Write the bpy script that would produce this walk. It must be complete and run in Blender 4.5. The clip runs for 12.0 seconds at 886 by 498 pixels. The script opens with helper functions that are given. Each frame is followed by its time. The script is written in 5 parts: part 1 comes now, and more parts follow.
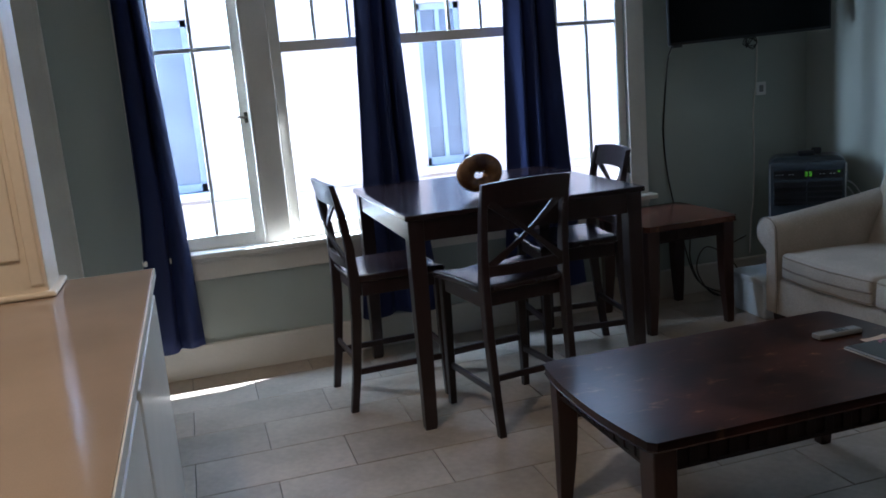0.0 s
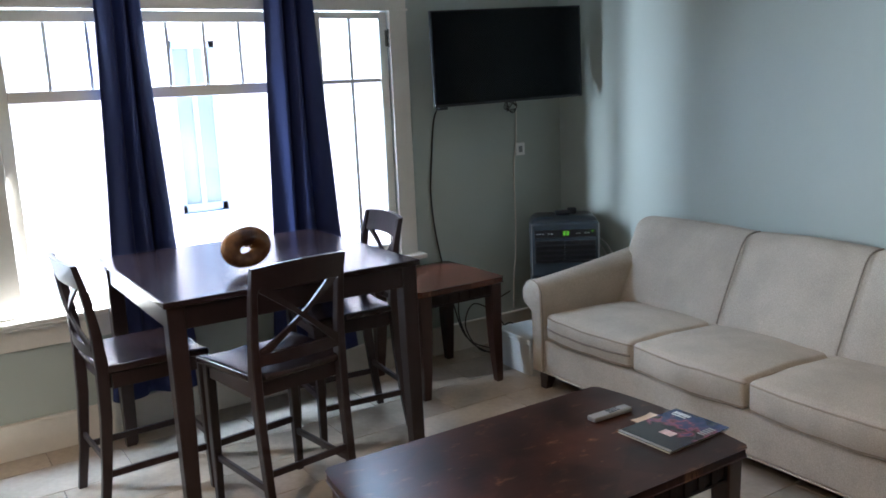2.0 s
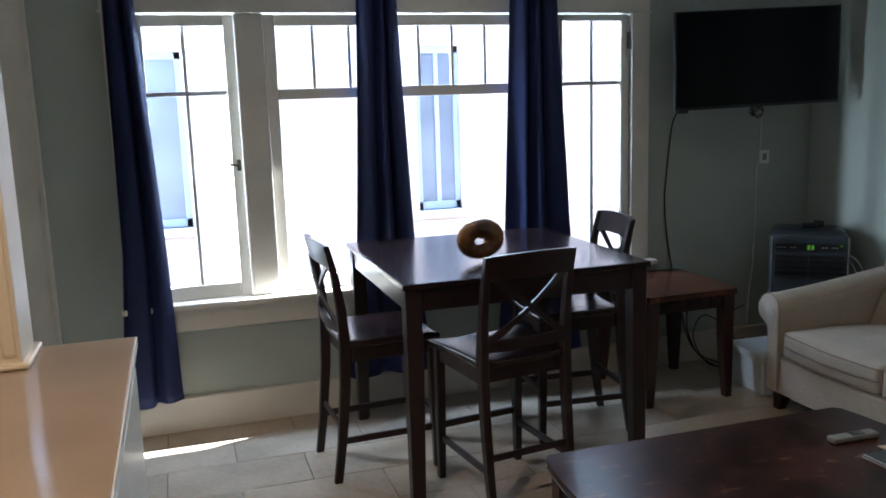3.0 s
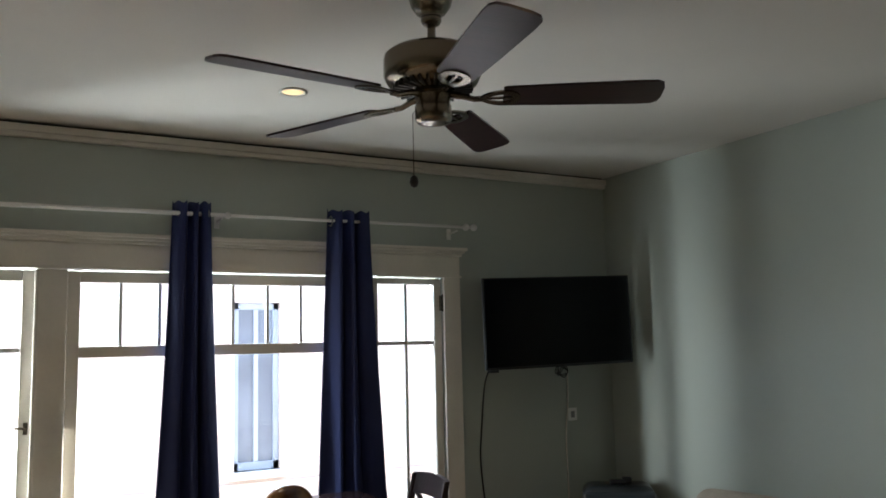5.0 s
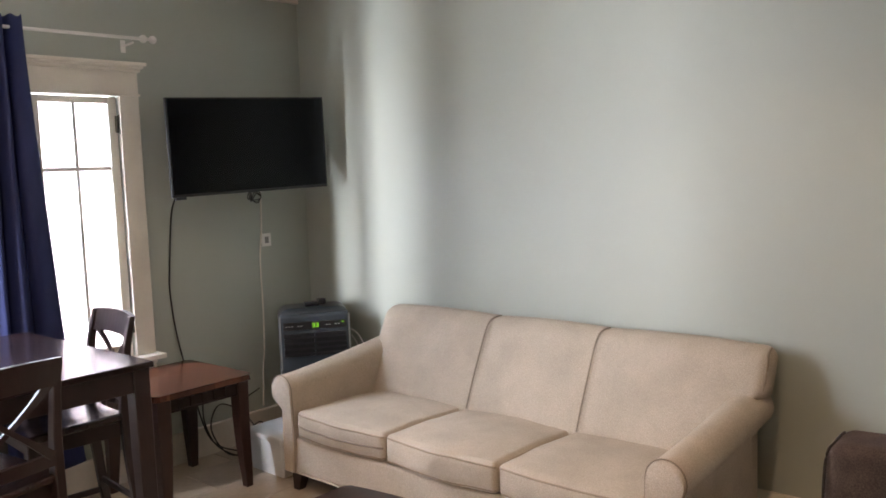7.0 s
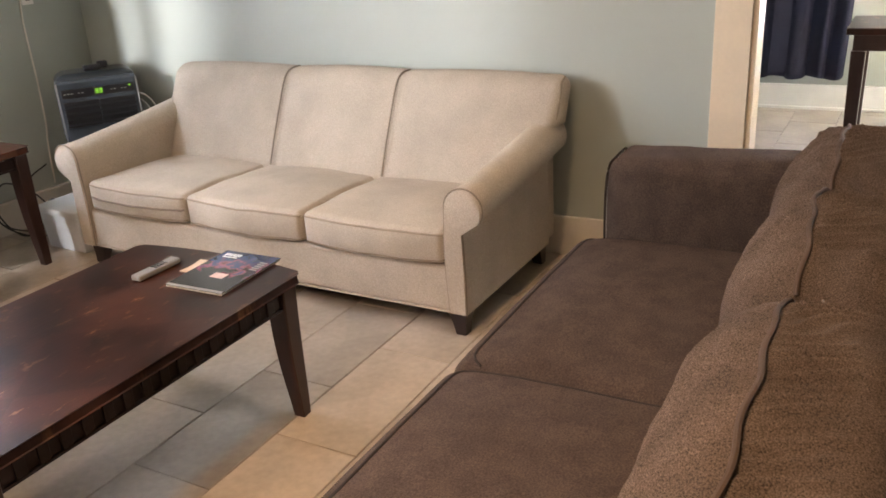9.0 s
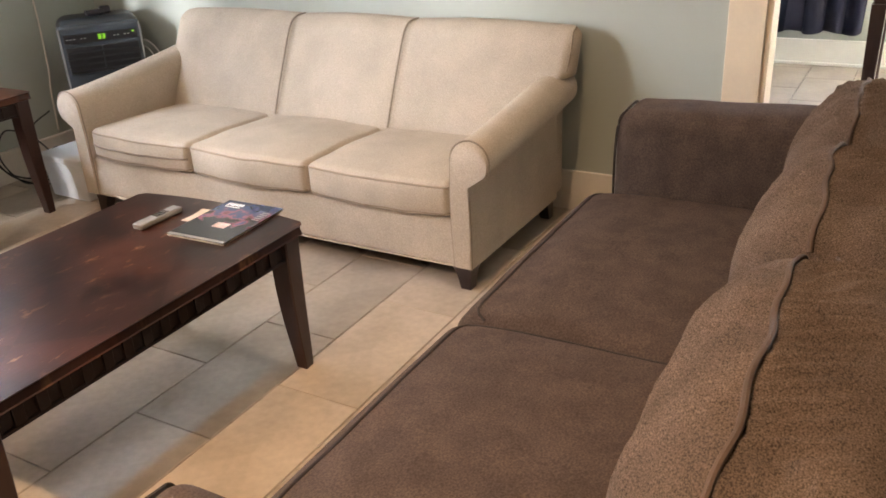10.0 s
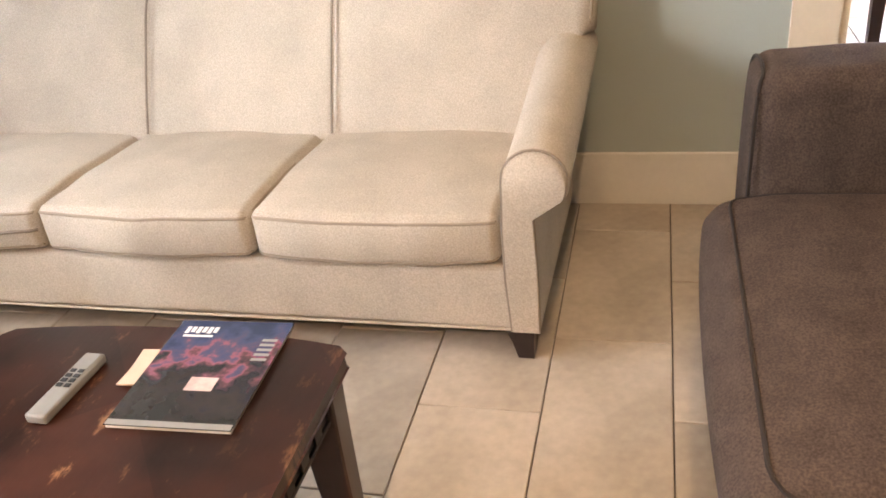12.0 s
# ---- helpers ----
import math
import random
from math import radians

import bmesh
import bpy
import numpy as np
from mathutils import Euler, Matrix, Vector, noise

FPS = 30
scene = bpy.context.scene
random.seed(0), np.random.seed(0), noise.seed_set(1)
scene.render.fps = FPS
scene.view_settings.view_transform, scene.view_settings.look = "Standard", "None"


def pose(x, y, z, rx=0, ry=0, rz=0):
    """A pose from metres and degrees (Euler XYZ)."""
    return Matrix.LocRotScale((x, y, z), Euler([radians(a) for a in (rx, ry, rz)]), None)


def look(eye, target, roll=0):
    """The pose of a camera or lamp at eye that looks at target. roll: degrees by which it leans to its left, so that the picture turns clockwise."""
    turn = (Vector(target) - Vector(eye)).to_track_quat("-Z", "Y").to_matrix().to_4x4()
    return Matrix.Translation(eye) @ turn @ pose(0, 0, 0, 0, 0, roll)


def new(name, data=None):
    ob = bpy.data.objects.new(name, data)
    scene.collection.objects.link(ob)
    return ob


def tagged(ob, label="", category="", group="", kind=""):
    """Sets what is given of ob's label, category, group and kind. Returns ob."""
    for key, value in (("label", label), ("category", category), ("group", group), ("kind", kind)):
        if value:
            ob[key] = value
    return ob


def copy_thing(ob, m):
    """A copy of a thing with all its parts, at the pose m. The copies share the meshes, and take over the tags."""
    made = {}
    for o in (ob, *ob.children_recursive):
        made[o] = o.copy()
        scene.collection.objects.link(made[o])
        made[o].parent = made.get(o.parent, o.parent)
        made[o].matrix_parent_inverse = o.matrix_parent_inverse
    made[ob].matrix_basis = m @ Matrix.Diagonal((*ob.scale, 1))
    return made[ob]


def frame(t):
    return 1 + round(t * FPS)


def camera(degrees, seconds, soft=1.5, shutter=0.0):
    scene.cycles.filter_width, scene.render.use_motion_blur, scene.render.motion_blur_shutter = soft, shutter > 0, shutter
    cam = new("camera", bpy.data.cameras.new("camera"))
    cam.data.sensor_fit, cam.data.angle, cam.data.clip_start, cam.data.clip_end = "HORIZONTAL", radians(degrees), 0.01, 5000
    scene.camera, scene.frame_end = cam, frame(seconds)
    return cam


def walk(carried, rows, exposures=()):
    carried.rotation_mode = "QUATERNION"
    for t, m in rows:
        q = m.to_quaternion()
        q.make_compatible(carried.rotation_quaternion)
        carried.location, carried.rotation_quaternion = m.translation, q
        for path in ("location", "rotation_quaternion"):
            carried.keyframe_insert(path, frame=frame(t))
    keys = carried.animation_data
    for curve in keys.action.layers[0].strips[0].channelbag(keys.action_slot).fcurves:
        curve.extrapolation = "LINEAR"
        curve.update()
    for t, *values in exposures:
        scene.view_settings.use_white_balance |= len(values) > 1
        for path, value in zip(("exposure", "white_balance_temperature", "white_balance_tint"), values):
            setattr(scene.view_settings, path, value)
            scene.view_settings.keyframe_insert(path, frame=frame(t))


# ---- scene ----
cam = camera(55.4, 12.0, soft=1.7)
PATH = [
    (0, (0.013, 0.054, 1.471), (0.548, 1.938, 1.066), -4.8),
    (0.5, (0.038, 0.181, 1.527), (0.903, 1.927, 1.077), -2.9),
    (1, (0.074, 0.244, 1.592), (1.118, 1.896, 1.164), -2.0),
    (1.5, (0.103, 0.264, 1.632), (1.252, 1.857, 1.258), -2.7),
    (2, (0.06, 0.28, 1.655), (1.1, 1.91, 1.276), -2.6),
    (2.5, (-0.002, 0.323, 1.614), (0.721, 2.144, 1.212), -2.6),
    (2.7, (-0.006, 0.257, 1.61), (0.596, 2.121, 1.209), -2.4),
    (4.3, (0.052, 0.22, 1.644), (0.742, 2.09, 1.816), 0.2),
    (4.5, (0.054, 0.215, 1.646), (0.797, 2.061, 1.85), 0.3),
    (5, (0.068, 0.215, 1.644), (1.038, 1.947, 1.882), -1.4),
    (5.5, (0.098, 0.246, 1.659), (1.335, 1.802, 1.873), -2.7),
    (6, (0.115, 0.282, 1.663), (1.507, 1.713, 1.785), -3.0),
    (6.5, (0.156, 0.336, 1.651), (1.612, 1.706, 1.599), -2.4),
    (7, (0.156, 0.327, 1.644), (1.666, 1.622, 1.447), -2.0),
    (7.5, (0.222, 0.266, 1.625), (1.782, 1.467, 1.272), -1.9),
    (9.3, (0.287, 0.268, 1.494), (1.89, 1.18, 0.721), -3.8),
    (9.5, (0.292, 0.251, 1.493), (1.882, 1.17, 0.702), -3.9),
    (10, (0.315, 0.279, 1.481), (1.884, 1.199, 0.65), -3.1),
    (10.5, (0.378, 0.444, 1.452), (1.903, 1.375, 0.552), -1.7),
    (11, (0.464, 0.73, 1.404), (1.952, 1.69, 0.473), -3.8),
    (11.5, (0.699, 1.073, 1.399), (2.241, 1.879, 0.413), -5.4),
    (12, (1.054, 1.347, 1.346), (2.736, 1.825, 0.375), -6.5),
]
EXPOSURES = [(0, 3.25, 4950, 8), (0.5, 3.5, 4950, 8), (1, 3.7, 5050, 7), (1.5, 4.1, 5100, 7), (2, 4.45, 5350, 9), (2.5, 3.95, 5250, 8), (4.5, 3.3, 6300, 7), (5.0, 3.45, 6350, 7), (5.5, 4.2, 6500, 10), (6.0, 4.8, 6550, 15),
             (6.5, 5.0, 6600, 19), (7.5, 5.2, 6600, 20), (9.5, 5.5, 6800, 19), (12, 5.85, 6850, 18)]
walk(cam, [(t, look(eye, target, roll)) for t, eye, target, roll in PATH], EXPOSURES)

# ---- world, sun, lamps ----
SUN_WAY = Vector((0.85, 0.215, 1.0)).normalized()
world = bpy.data.worlds.new("world")
scene.world = world
world.use_nodes = True
wn = world.node_tree.nodes
sky = wn.new("ShaderNodeTexSky")
sky.sky_type, sky.sun_disc = "NISHITA", False
sky.sun_elevation = math.asin(SUN_WAY.z)
sky.sun_rotation = math.atan2(SUN_WAY.x, SUN_WAY.y)
world.node_tree.links.new(sky.outputs[0], wn["Background"].inputs[0])
wn["Background"].inputs[1].default_value = 0.15

sun = new("sun", bpy.data.lights.new("sun", "SUN"))
sun.data.energy, sun.data.angle, sun.data.color = 5.0, radians(0.5), (1.0, 0.95, 0.88)
sun.matrix_world = look(SUN_WAY * 20, (0, 0, 0))

# hidden area lamps added outside the opening, standing in for sky and sunlit-yard light
for eye, aim, watts, wide, high in (((1.15, 4.86, 2.13), (1.15, 3.0, 0.3), 9.0, 2.60, 0.26), ((1.15, 4.86, 0.615), (1.15, 2.6, 2.2), 1.8, 2.60, 0.26),
                                    ((-0.45, 4.93, 1.36), (3.7, 2.7, 1.5), 11.5, 0.26, 1.35)):
    area = new("daylight_fill_lamp", bpy.data.lights.new("daylight_fill_lamp", "AREA"))
    area.data.shape, area.data.size, area.data.size_y = "RECTANGLE", wide, high
    area.data.energy, area.data.color = watts, ((0.74, 0.87, 1.0) if eye[2] > 2 else (0.92, 0.98, 1.0))
    area.matrix_world = look(eye, aim)

# recessed lamps: place and share of the common power
# The last one is unseen, added at ninefold share to brighten counter and column.
DOWNLIGHTS = [(1.235, 3.58, 1.0), (1.30, 1.22, 1.0), (2.50, 1.22, 1.0), (-0.55, 1.6, 9.0)]
LAMP_POWER = 0.24


# ---- materials ----
def shader(name, color, rough=0.5, metal=0.0, vary=0.12, scale=6.0, fine=120.0, bump=0.1, dist=0.002, color2=None,
           random_part=0.0, grain=None, spec=0.5, coat=0.0, sheen=0.0, stretch=(1, 1, 1), emit=None, power=0.0):
    m = bpy.data.materials.new(name)
    m.use_nodes = True
    nt = m.node_tree
    n, l = nt.nodes, nt.links
    b = n["Principled BSDF"]
    b.inputs["Roughness"].default_value = rough
    b.inputs["Metallic"].default_value = metal
    b.inputs["Specular IOR Level"].default_value = spec
    b.inputs["Coat Weight"].default_value = coat
    b.inputs["Coat Roughness"].default_value = 0.12
    b.inputs["Sheen Weight"].default_value = sheen
    if emit:
        b.inputs["Emission Color"].default_value = (*emit, 1)
        b.inputs["Emission Strength"].default_value = power
    tc = n.new("ShaderNodeTexCoord")
    mp = n.new("ShaderNodeMapping")
    mp.inputs["Scale"].default_value = stretch
    l.new(tc.outputs["Object"], mp.inputs[0])
    big, small = n.new("ShaderNodeTexNoise"), n.new("ShaderNodeTexNoise")
    big.inputs["Scale"].default_value, big.inputs["Detail"].default_value = scale, 5
    small.inputs["Scale"].default_value, small.inputs["Detail"].default_value = fine, 3
    l.new(mp.outputs[0], big.inputs["Vector"])
    l.new(mp.outputs[0], small.inputs["Vector"])
    ramp = n.new("ShaderNodeValToRGB")
    dark = color2 if color2 else tuple(c * (1 - vary) for c in color)
    lite = color if color2 else tuple(min(1, c * (1 + vary)) for c in color)
    ramp.color_ramp.elements[0].color, ramp.color_ramp.elements[0].position = (*dark, 1), 0.34
    ramp.color_ramp.elements[1].color, ramp.color_ramp.elements[1].position = (*lite, 1), 0.66
    l.new(big.outputs[0], ramp.inputs[0])
    out = ramp.outputs[0]
    mix = n.new("ShaderNodeMix")
    mix.data_type, mix.blend_type = "RGBA", "MULTIPLY"
    mix.inputs[0].default_value = 1.0
    ramp2 = n.new("ShaderNodeMapRange")
    ramp2.inputs[1].default_value, ramp2.inputs[2].default_value = 0.3, 0.7
    ramp2.inputs[3].default_value, ramp2.inputs[4].default_value = 1 - (vary * 0.7 if grain is None else grain), 1.0
    l.new(small.outputs[0], ramp2.inputs[0])
    l.new(out, mix.inputs[6])
    l.new(ramp2.outputs[0], mix.inputs[7])
    out = mix.outputs[2]
    if random_part:
        info, rng = n.new("ShaderNodeObjectInfo"), n.new("ShaderNodeMapRange")
        rng.inputs[3].default_value, rng.inputs[4].default_value = 1 - random_part, 1.0
        l.new(info.outputs["Random"], rng.inputs[0])
        mix2 = n.new("ShaderNodeMix")
        mix2.data_type, mix2.blend_type = "RGBA", "MULTIPLY"
        mix2.inputs[0].default_value = 1.0
        l.new(out, mix2.inputs[6])
        l.new(rng.outputs[0], mix2.inputs[7])
        out = mix2.outputs[2]
    l.new(out, b.inputs["Base Color"])
    if bump:
        bp = n.new("ShaderNodeBump")
        bp.inputs["Strength"].default_value, bp.inputs["Distance"].default_value = bump, dist
        l.new(small.outputs[0], bp.inputs["Height"])
        l.new(bp.outputs[0], b.inputs["Normal"])
    return m


M_WALL = shader("sage wall paint", (0.41, 0.445, 0.40), 0.55, vary=0.03, scale=1.2, fine=180, bump=0.18, dist=0.001)
M_CEIL = shader("ceiling paint", (0.72, 0.69, 0.64), 0.8, vary=0.03, scale=1.0, fine=140, bump=0.25, dist=0.0015)
M_TRIM = shader("cream trim paint", (0.74, 0.70, 0.62), 0.32, vary=0.05, scale=4, fine=60, bump=0.12, dist=0.001)
M_CREAM = shader("cream column paint", (0.78, 0.66, 0.50), 0.35, vary=0.05, scale=5, fine=70, bump=0.1, dist=0.001)
M_TILE = shader("travertine tile", (0.56, 0.48, 0.385), 0.31, vary=0.26, scale=3.4, fine=34, bump=0.10, dist=0.002, grain=0.15,
                color2=(0.41, 0.345, 0.27), random_part=0.17)
M_GROUT = shader("dark grout", (0.10, 0.085, 0.07), 0.9, vary=0.2, scale=10)
M_ESPRESSO = shader("espresso wood", (0.022, 0.012, 0.0125), 0.34, vary=0.3, scale=8, fine=60, bump=0.05, stretch=(1, 1, 0.2))
M_ESPTOP = shader("espresso wood top", (0.020, 0.012, 0.014), 0.2, vary=0.3, scale=5, fine=50, bump=0.06, stretch=(0.25, 2.5, 1))
M_BEIGE = shader("beige woven upholstery", (0.53, 0.46, 0.375), 0.92, vary=0.07, scale=6, fine=260, bump=0.35, dist=0.0012, grain=0.30, spec=0.2)
# Piping darkened to paint in the shadow gaps between cushions.
M_BEIGEPIPE = shader("beige piping with painted shade", (0.30, 0.245, 0.185), 0.9, vary=0.1)
# Darker than the sofa cloth: shade along seams and arm fronts is painted in.
M_BEIGESEAM = shader("beige seam cord with painted shade", (0.26, 0.215, 0.17), 0.95, vary=0.1)
M_BROWN = shader("brown chenille upholstery", (0.102, 0.074, 0.060), 1.0, vary=0.14, scale=14, fine=230, bump=0.35, dist=0.0012, grain=0.50, spec=0.12)
M_PILLOW = shader("mottled brown chenille", (0.190, 0.142, 0.112), 1.0, vary=0.16, scale=11, fine=420, bump=0.35, dist=0.0012, grain=0.78, spec=0.12)
M_DARKNAVY = shader("dark navy curtain cloth", (0.006, 0.008, 0.028), 0.8, vary=0.12, scale=3, fine=400, bump=0.2, dist=0.001)
M_BROWNPIPE = shader("brown cord piping", (0.105, 0.072, 0.055), 0.95, vary=0.2, fine=400, bump=0.5)
M_DARKPIPE = shader("dark brown cord piping", (0.025, 0.018, 0.014), 0.9, vary=0.2)
M_NAVY = shader("navy curtain cloth", (0.010, 0.019, 0.092), 0.7, vary=0.12, scale=3, fine=400, bump=0.2, dist=0.001)
M_WHITE = shader("white enamel", (0.80, 0.79, 0.76), 0.3, vary=0.03)
M_BLACK = shader("black plastic", (0.012, 0.012, 0.014), 0.35, vary=0.1)
M_SCREEN = shader("dark television screen", (0.002, 0.003, 0.005), 0.18, vary=0.02, bump=0, spec=0.18)
M_CHAR = shader("charcoal plastic", (0.024, 0.029, 0.034), 0.3, vary=0.1)
M_GREYPLAST = shader("grey glossy plastic", (0.050, 0.062, 0.074), 0.2, vary=0.08)
M_SILVER = shader("silver plastic", (0.25, 0.25, 0.245), 0.35, vary=0.05)
M_GREEN = shader("lit green digits", (0.02, 0.1, 0.0), 0.5, emit=(0.35, 1.0, 0.05), power=0.03, bump=0)
M_TICK = shader("pale dial print", (0.5, 0.52, 0.5), 0.5, bump=0)
M_BIN = shader("frosted white plastic", (0.62, 0.64, 0.66), 0.4, vary=0.04)
M_NICKEL = shader("brushed nickel", (0.27, 0.245, 0.20), 0.25, metal=1.0, vary=0.08)
M_BLADE = shader("walnut fan blade", (0.030, 0.011, 0.012), 0.35, vary=0.25, scale=10, fine=60, stretch=(0.3, 3, 1))
M_COUNTER = shader("tan speckled laminate", (0.34, 0.25, 0.18), 0.13, vary=0.12, scale=1.5, fine=420, bump=0.02, spec=0.6)
M_LENS = shader("lit lamp lens", (0.9, 0.8, 0.6), 0.5, emit=(1.0, 0.62, 0.25), power=0.10, bump=0)
M_CHAIRSEAT = shader("espresso saddle seat", (0.024, 0.014, 0.015), 0.22, vary=0.3, scale=6, fine=60, bump=0.08, stretch=(3, 0.4, 1))
M_STUCCO = shader("pale pink stucco", (0.52, 0.40, 0.35), 0.85, vary=0.06, scale=2, fine=60, bump=0.4, dist=0.004)
M_SHADE = shader("weathered blue window frame", (0.30, 0.32, 0.38), 0.5, vary=0.05)
M_FARPANE = shader("curtained far window pane", (0.15, 0.155, 0.19), 0.25, vary=0.15, scale=3, bump=0)
M_CONC = shader("pale concrete", (0.55, 0.53, 0.50), 0.9, vary=0.15, scale=2)
M_PAPER = shader("paper edges", (0.62, 0.58, 0.52), 0.7, vary=0.06)
M_CARD = shader("cream card", (0.58, 0.45, 0.34), 0.6, vary=0.05)
M_MUNTIN = shader("white muntin paint", (0.72, 0.71, 0.69), 0.4, vary=0.04)
# near-black colour that stands in for shade in a gap
M_GAPSHADE = shader("painted gap shade", (0.02, 0.02, 0.018), 0.9, vary=0.1)


def glass_material(name):
    m = bpy.data.materials.new(name)
    m.use_nodes = True
    nt = m.node_tree
    n, l = nt.nodes, nt.links
    n.remove(n["Principled BSDF"])
    tr, gl, mx = n.new("ShaderNodeBsdfTransparent"), n.new("ShaderNodeBsdfGlossy"), n.new("ShaderNodeMixShader")
    gl.inputs["Roughness"].default_value = 0.02
    fr = n.new("ShaderNodeFresnel")
    fr.inputs[0].default_value = 1.45
    tr.inputs[0].default_value = (0.96, 0.98, 1.0, 1)
    l.new(fr.outputs[0], mx.inputs[0])
    l.new(tr.outputs[0], mx.inputs[1])
    l.new(gl.outputs[0], mx.inputs[2])
    l.new(mx.outputs[0], n["Material Output"].inputs[0])
    return m


M_GLASS = glass_material("window glass")


def worn_wood(name, base, red, worn, rough):
    """Reddish brown table wood: long grain, darker veneer zones, and scuffs through to bare wood."""
    m = shader(name, base, rough, vary=0.3, scale=3.0, fine=45, bump=0.10, color2=tuple(c * 0.45 for c in base), stretch=(0.35, 2.2, 1))
    nt = m.node_tree
    n, l = nt.nodes, nt.links
    b = n["Principled BSDF"]
    src = b.inputs["Base Color"].links[0].from_socket
    tc = n.new("ShaderNodeTexCoord")
    zone = n.new("ShaderNodeTexNoise")
    zone.inputs["Scale"].default_value, zone.inputs["Detail"].default_value = 5.0, 5
    l.new(tc.outputs["Object"], zone.inputs["Vector"])
    zr = n.new("ShaderNodeMapRange")
    zr.inputs[1].default_value, zr.inputs[2].default_value = 0.36, 0.72
    l.new(zone.outputs[0], zr.inputs[0])
    a = n.new("ShaderNodeMix")
    a.data_type = "RGBA"
    l.new(zr.outputs[0], a.inputs[0])
    l.new(src, a.inputs[6])
    a.inputs[7].default_value = (*red, 1)
    mp = n.new("ShaderNodeMapping")
    mp.inputs["Scale"].default_value, mp.inputs["Rotation"].default_value = (5.0, 11.0, 1), (0, 0, 0.25)
    l.new(tc.outputs["Object"], mp.inputs[0])
    sc = n.new("ShaderNodeTexNoise")
    sc.inputs["Scale"].default_value, sc.inputs["Detail"].default_value, sc.inputs["Roughness"].default_value = 2.0, 6, 0.7
    l.new(mp.outputs[0], sc.inputs["Vector"])
    sr = n.new("ShaderNodeMapRange")
    sr.inputs[1].default_value, sr.inputs[2].default_value = 0.575, 0.66
    l.new(sc.outputs[0], sr.inputs[0])
    mul = n.new("ShaderNodeMath")
    mul.operation = "MULTIPLY"
    l.new(sr.outputs[0], mul.inputs[0])
    l.new(zr.outputs[0], mul.inputs[1])
    c = n.new("ShaderNodeMix")
    c.data_type = "RGBA"
    l.new(mul.outputs[0], c.inputs[0])
    l.new(a.outputs[2], c.inputs[6])
    c.inputs[7].default_value = (*worn, 1)
    # quartered veneer: darker and lighter lozenges inside a plain border
    mq = n.new("ShaderNodeMapping")
    mq.inputs["Rotation"].default_value, mq.inputs["Location"].default_value = (0, 0, radians(52)), (0.06, 0.02, 0.013)
    l.new(tc.outputs["Object"], mq.inputs[0])
    ck = n.new("ShaderNodeTexChecker")
    ck.inputs["Scale"].default_value = 3.1
    ck.inputs[1].default_value, ck.inputs[2].default_value = (1, 1, 1, 1), (0.50, 0.46, 0.46, 1)
    l.new(mq.outputs[0], ck.inputs[0])
    cm = n.new("ShaderNodeMix")
    cm.data_type, cm.blend_type = "RGBA", "MULTIPLY"
    cm.inputs[0].default_value = 0.6
    l.new(c.outputs[2], cm.inputs[6])
    l.new(ck.outputs[0], cm.inputs[7])
    l.new(cm.outputs[2], b.inputs["Base Color"])
    b.inputs["Specular IOR Level"].default_value = 0.3
    return m


M_TABLE = worn_wood("reddish brown table wood", (0.029, 0.0115, 0.0085), (0.066, 0.023, 0.015), (0.34, 0.18, 0.09), 0.30)
M_APRON = shader("dark brown apron wood", (0.017, 0.0075, 0.006), 0.5, vary=0.25, scale=6, fine=60, bump=0.06, spec=0.25)
M_TABLELEG = shader("reddish brown leg wood", (0.038, 0.015, 0.011), 0.38, vary=0.25, scale=6, fine=60, stretch=(2, 2, 0.25), bump=0.06)
M_ENDTOP = worn_wood("end table inlay wood", (0.075, 0.028, 0.018), (0.13, 0.045, 0.025), (0.26, 0.12, 0.06), 0.22)


# ---- shape helpers ----
def part(name, bm, material, parent=None, label="", smooth=False, kind=""):
    me = bpy.data.meshes.new(name)
    bmesh.ops.recalc_face_normals(bm, faces=bm.faces)
    bm.to_mesh(me)
    bm.free()
    for m in (material if isinstance(material, (list, tuple)) else (material,)):
        me.materials.append(m)
    if smooth:
        me.shade_smooth()
    ob = new(name, me)
    ob.parent = parent
    if label or kind:
        tagged(ob, label, kind=kind)
    return ob


def thing(name, m, label, category, group=""):
    ob = new(name)
    ob.empty_display_size = 0.1
    ob.matrix_world = m
    return tagged(ob, label, category, group)


def box(bm, lo, hi, bevel=0.0, m=None):
    """A box from corner to corner with softened edges, added to bm."""
    geo = bmesh.ops.create_cube(bm, size=1.0)
    vs = geo["verts"]
    for v in vs:
        v.co = Vector([(lo[i] + hi[i]) / 2 + v.co[i] * (hi[i] - lo[i]) for i in range(3)])
    if bevel:
        es = list({e for v in vs for e in v.link_edges})
        r = bmesh.ops.bevel(bm, geom=es, offset=bevel, segments=2, affect="EDGES", profile=0.5)
        vs = list({v for f in r["faces"] for v in f.verts} | {v for v in vs if v.is_valid})
    if m is not None:
        bmesh.ops.transform(bm, matrix=m, verts=vs)
    return vs


def boxes(*specs, bevel=0.002):
    bm = bmesh.new()
    for lo, hi in specs:
        box(bm, lo, hi, bevel)
    return bm


def loft(bm, rings, caps=True, closed=True):
    """Joins rings of points of equal count with quads."""
    vr = [[bm.verts.new(p) for p in r] for r in rings]
    k = len(rings[0])
    for a, b in zip(vr, vr[1:]):
        for i in range(k if closed else k - 1):
            j = (i + 1) % k
            bm.faces.new((a[i], a[j], b[j], b[i]))
    if caps and closed:
        bm.faces.new(vr[0][::-1])
        bm.faces.new(vr[-1])
    return vr


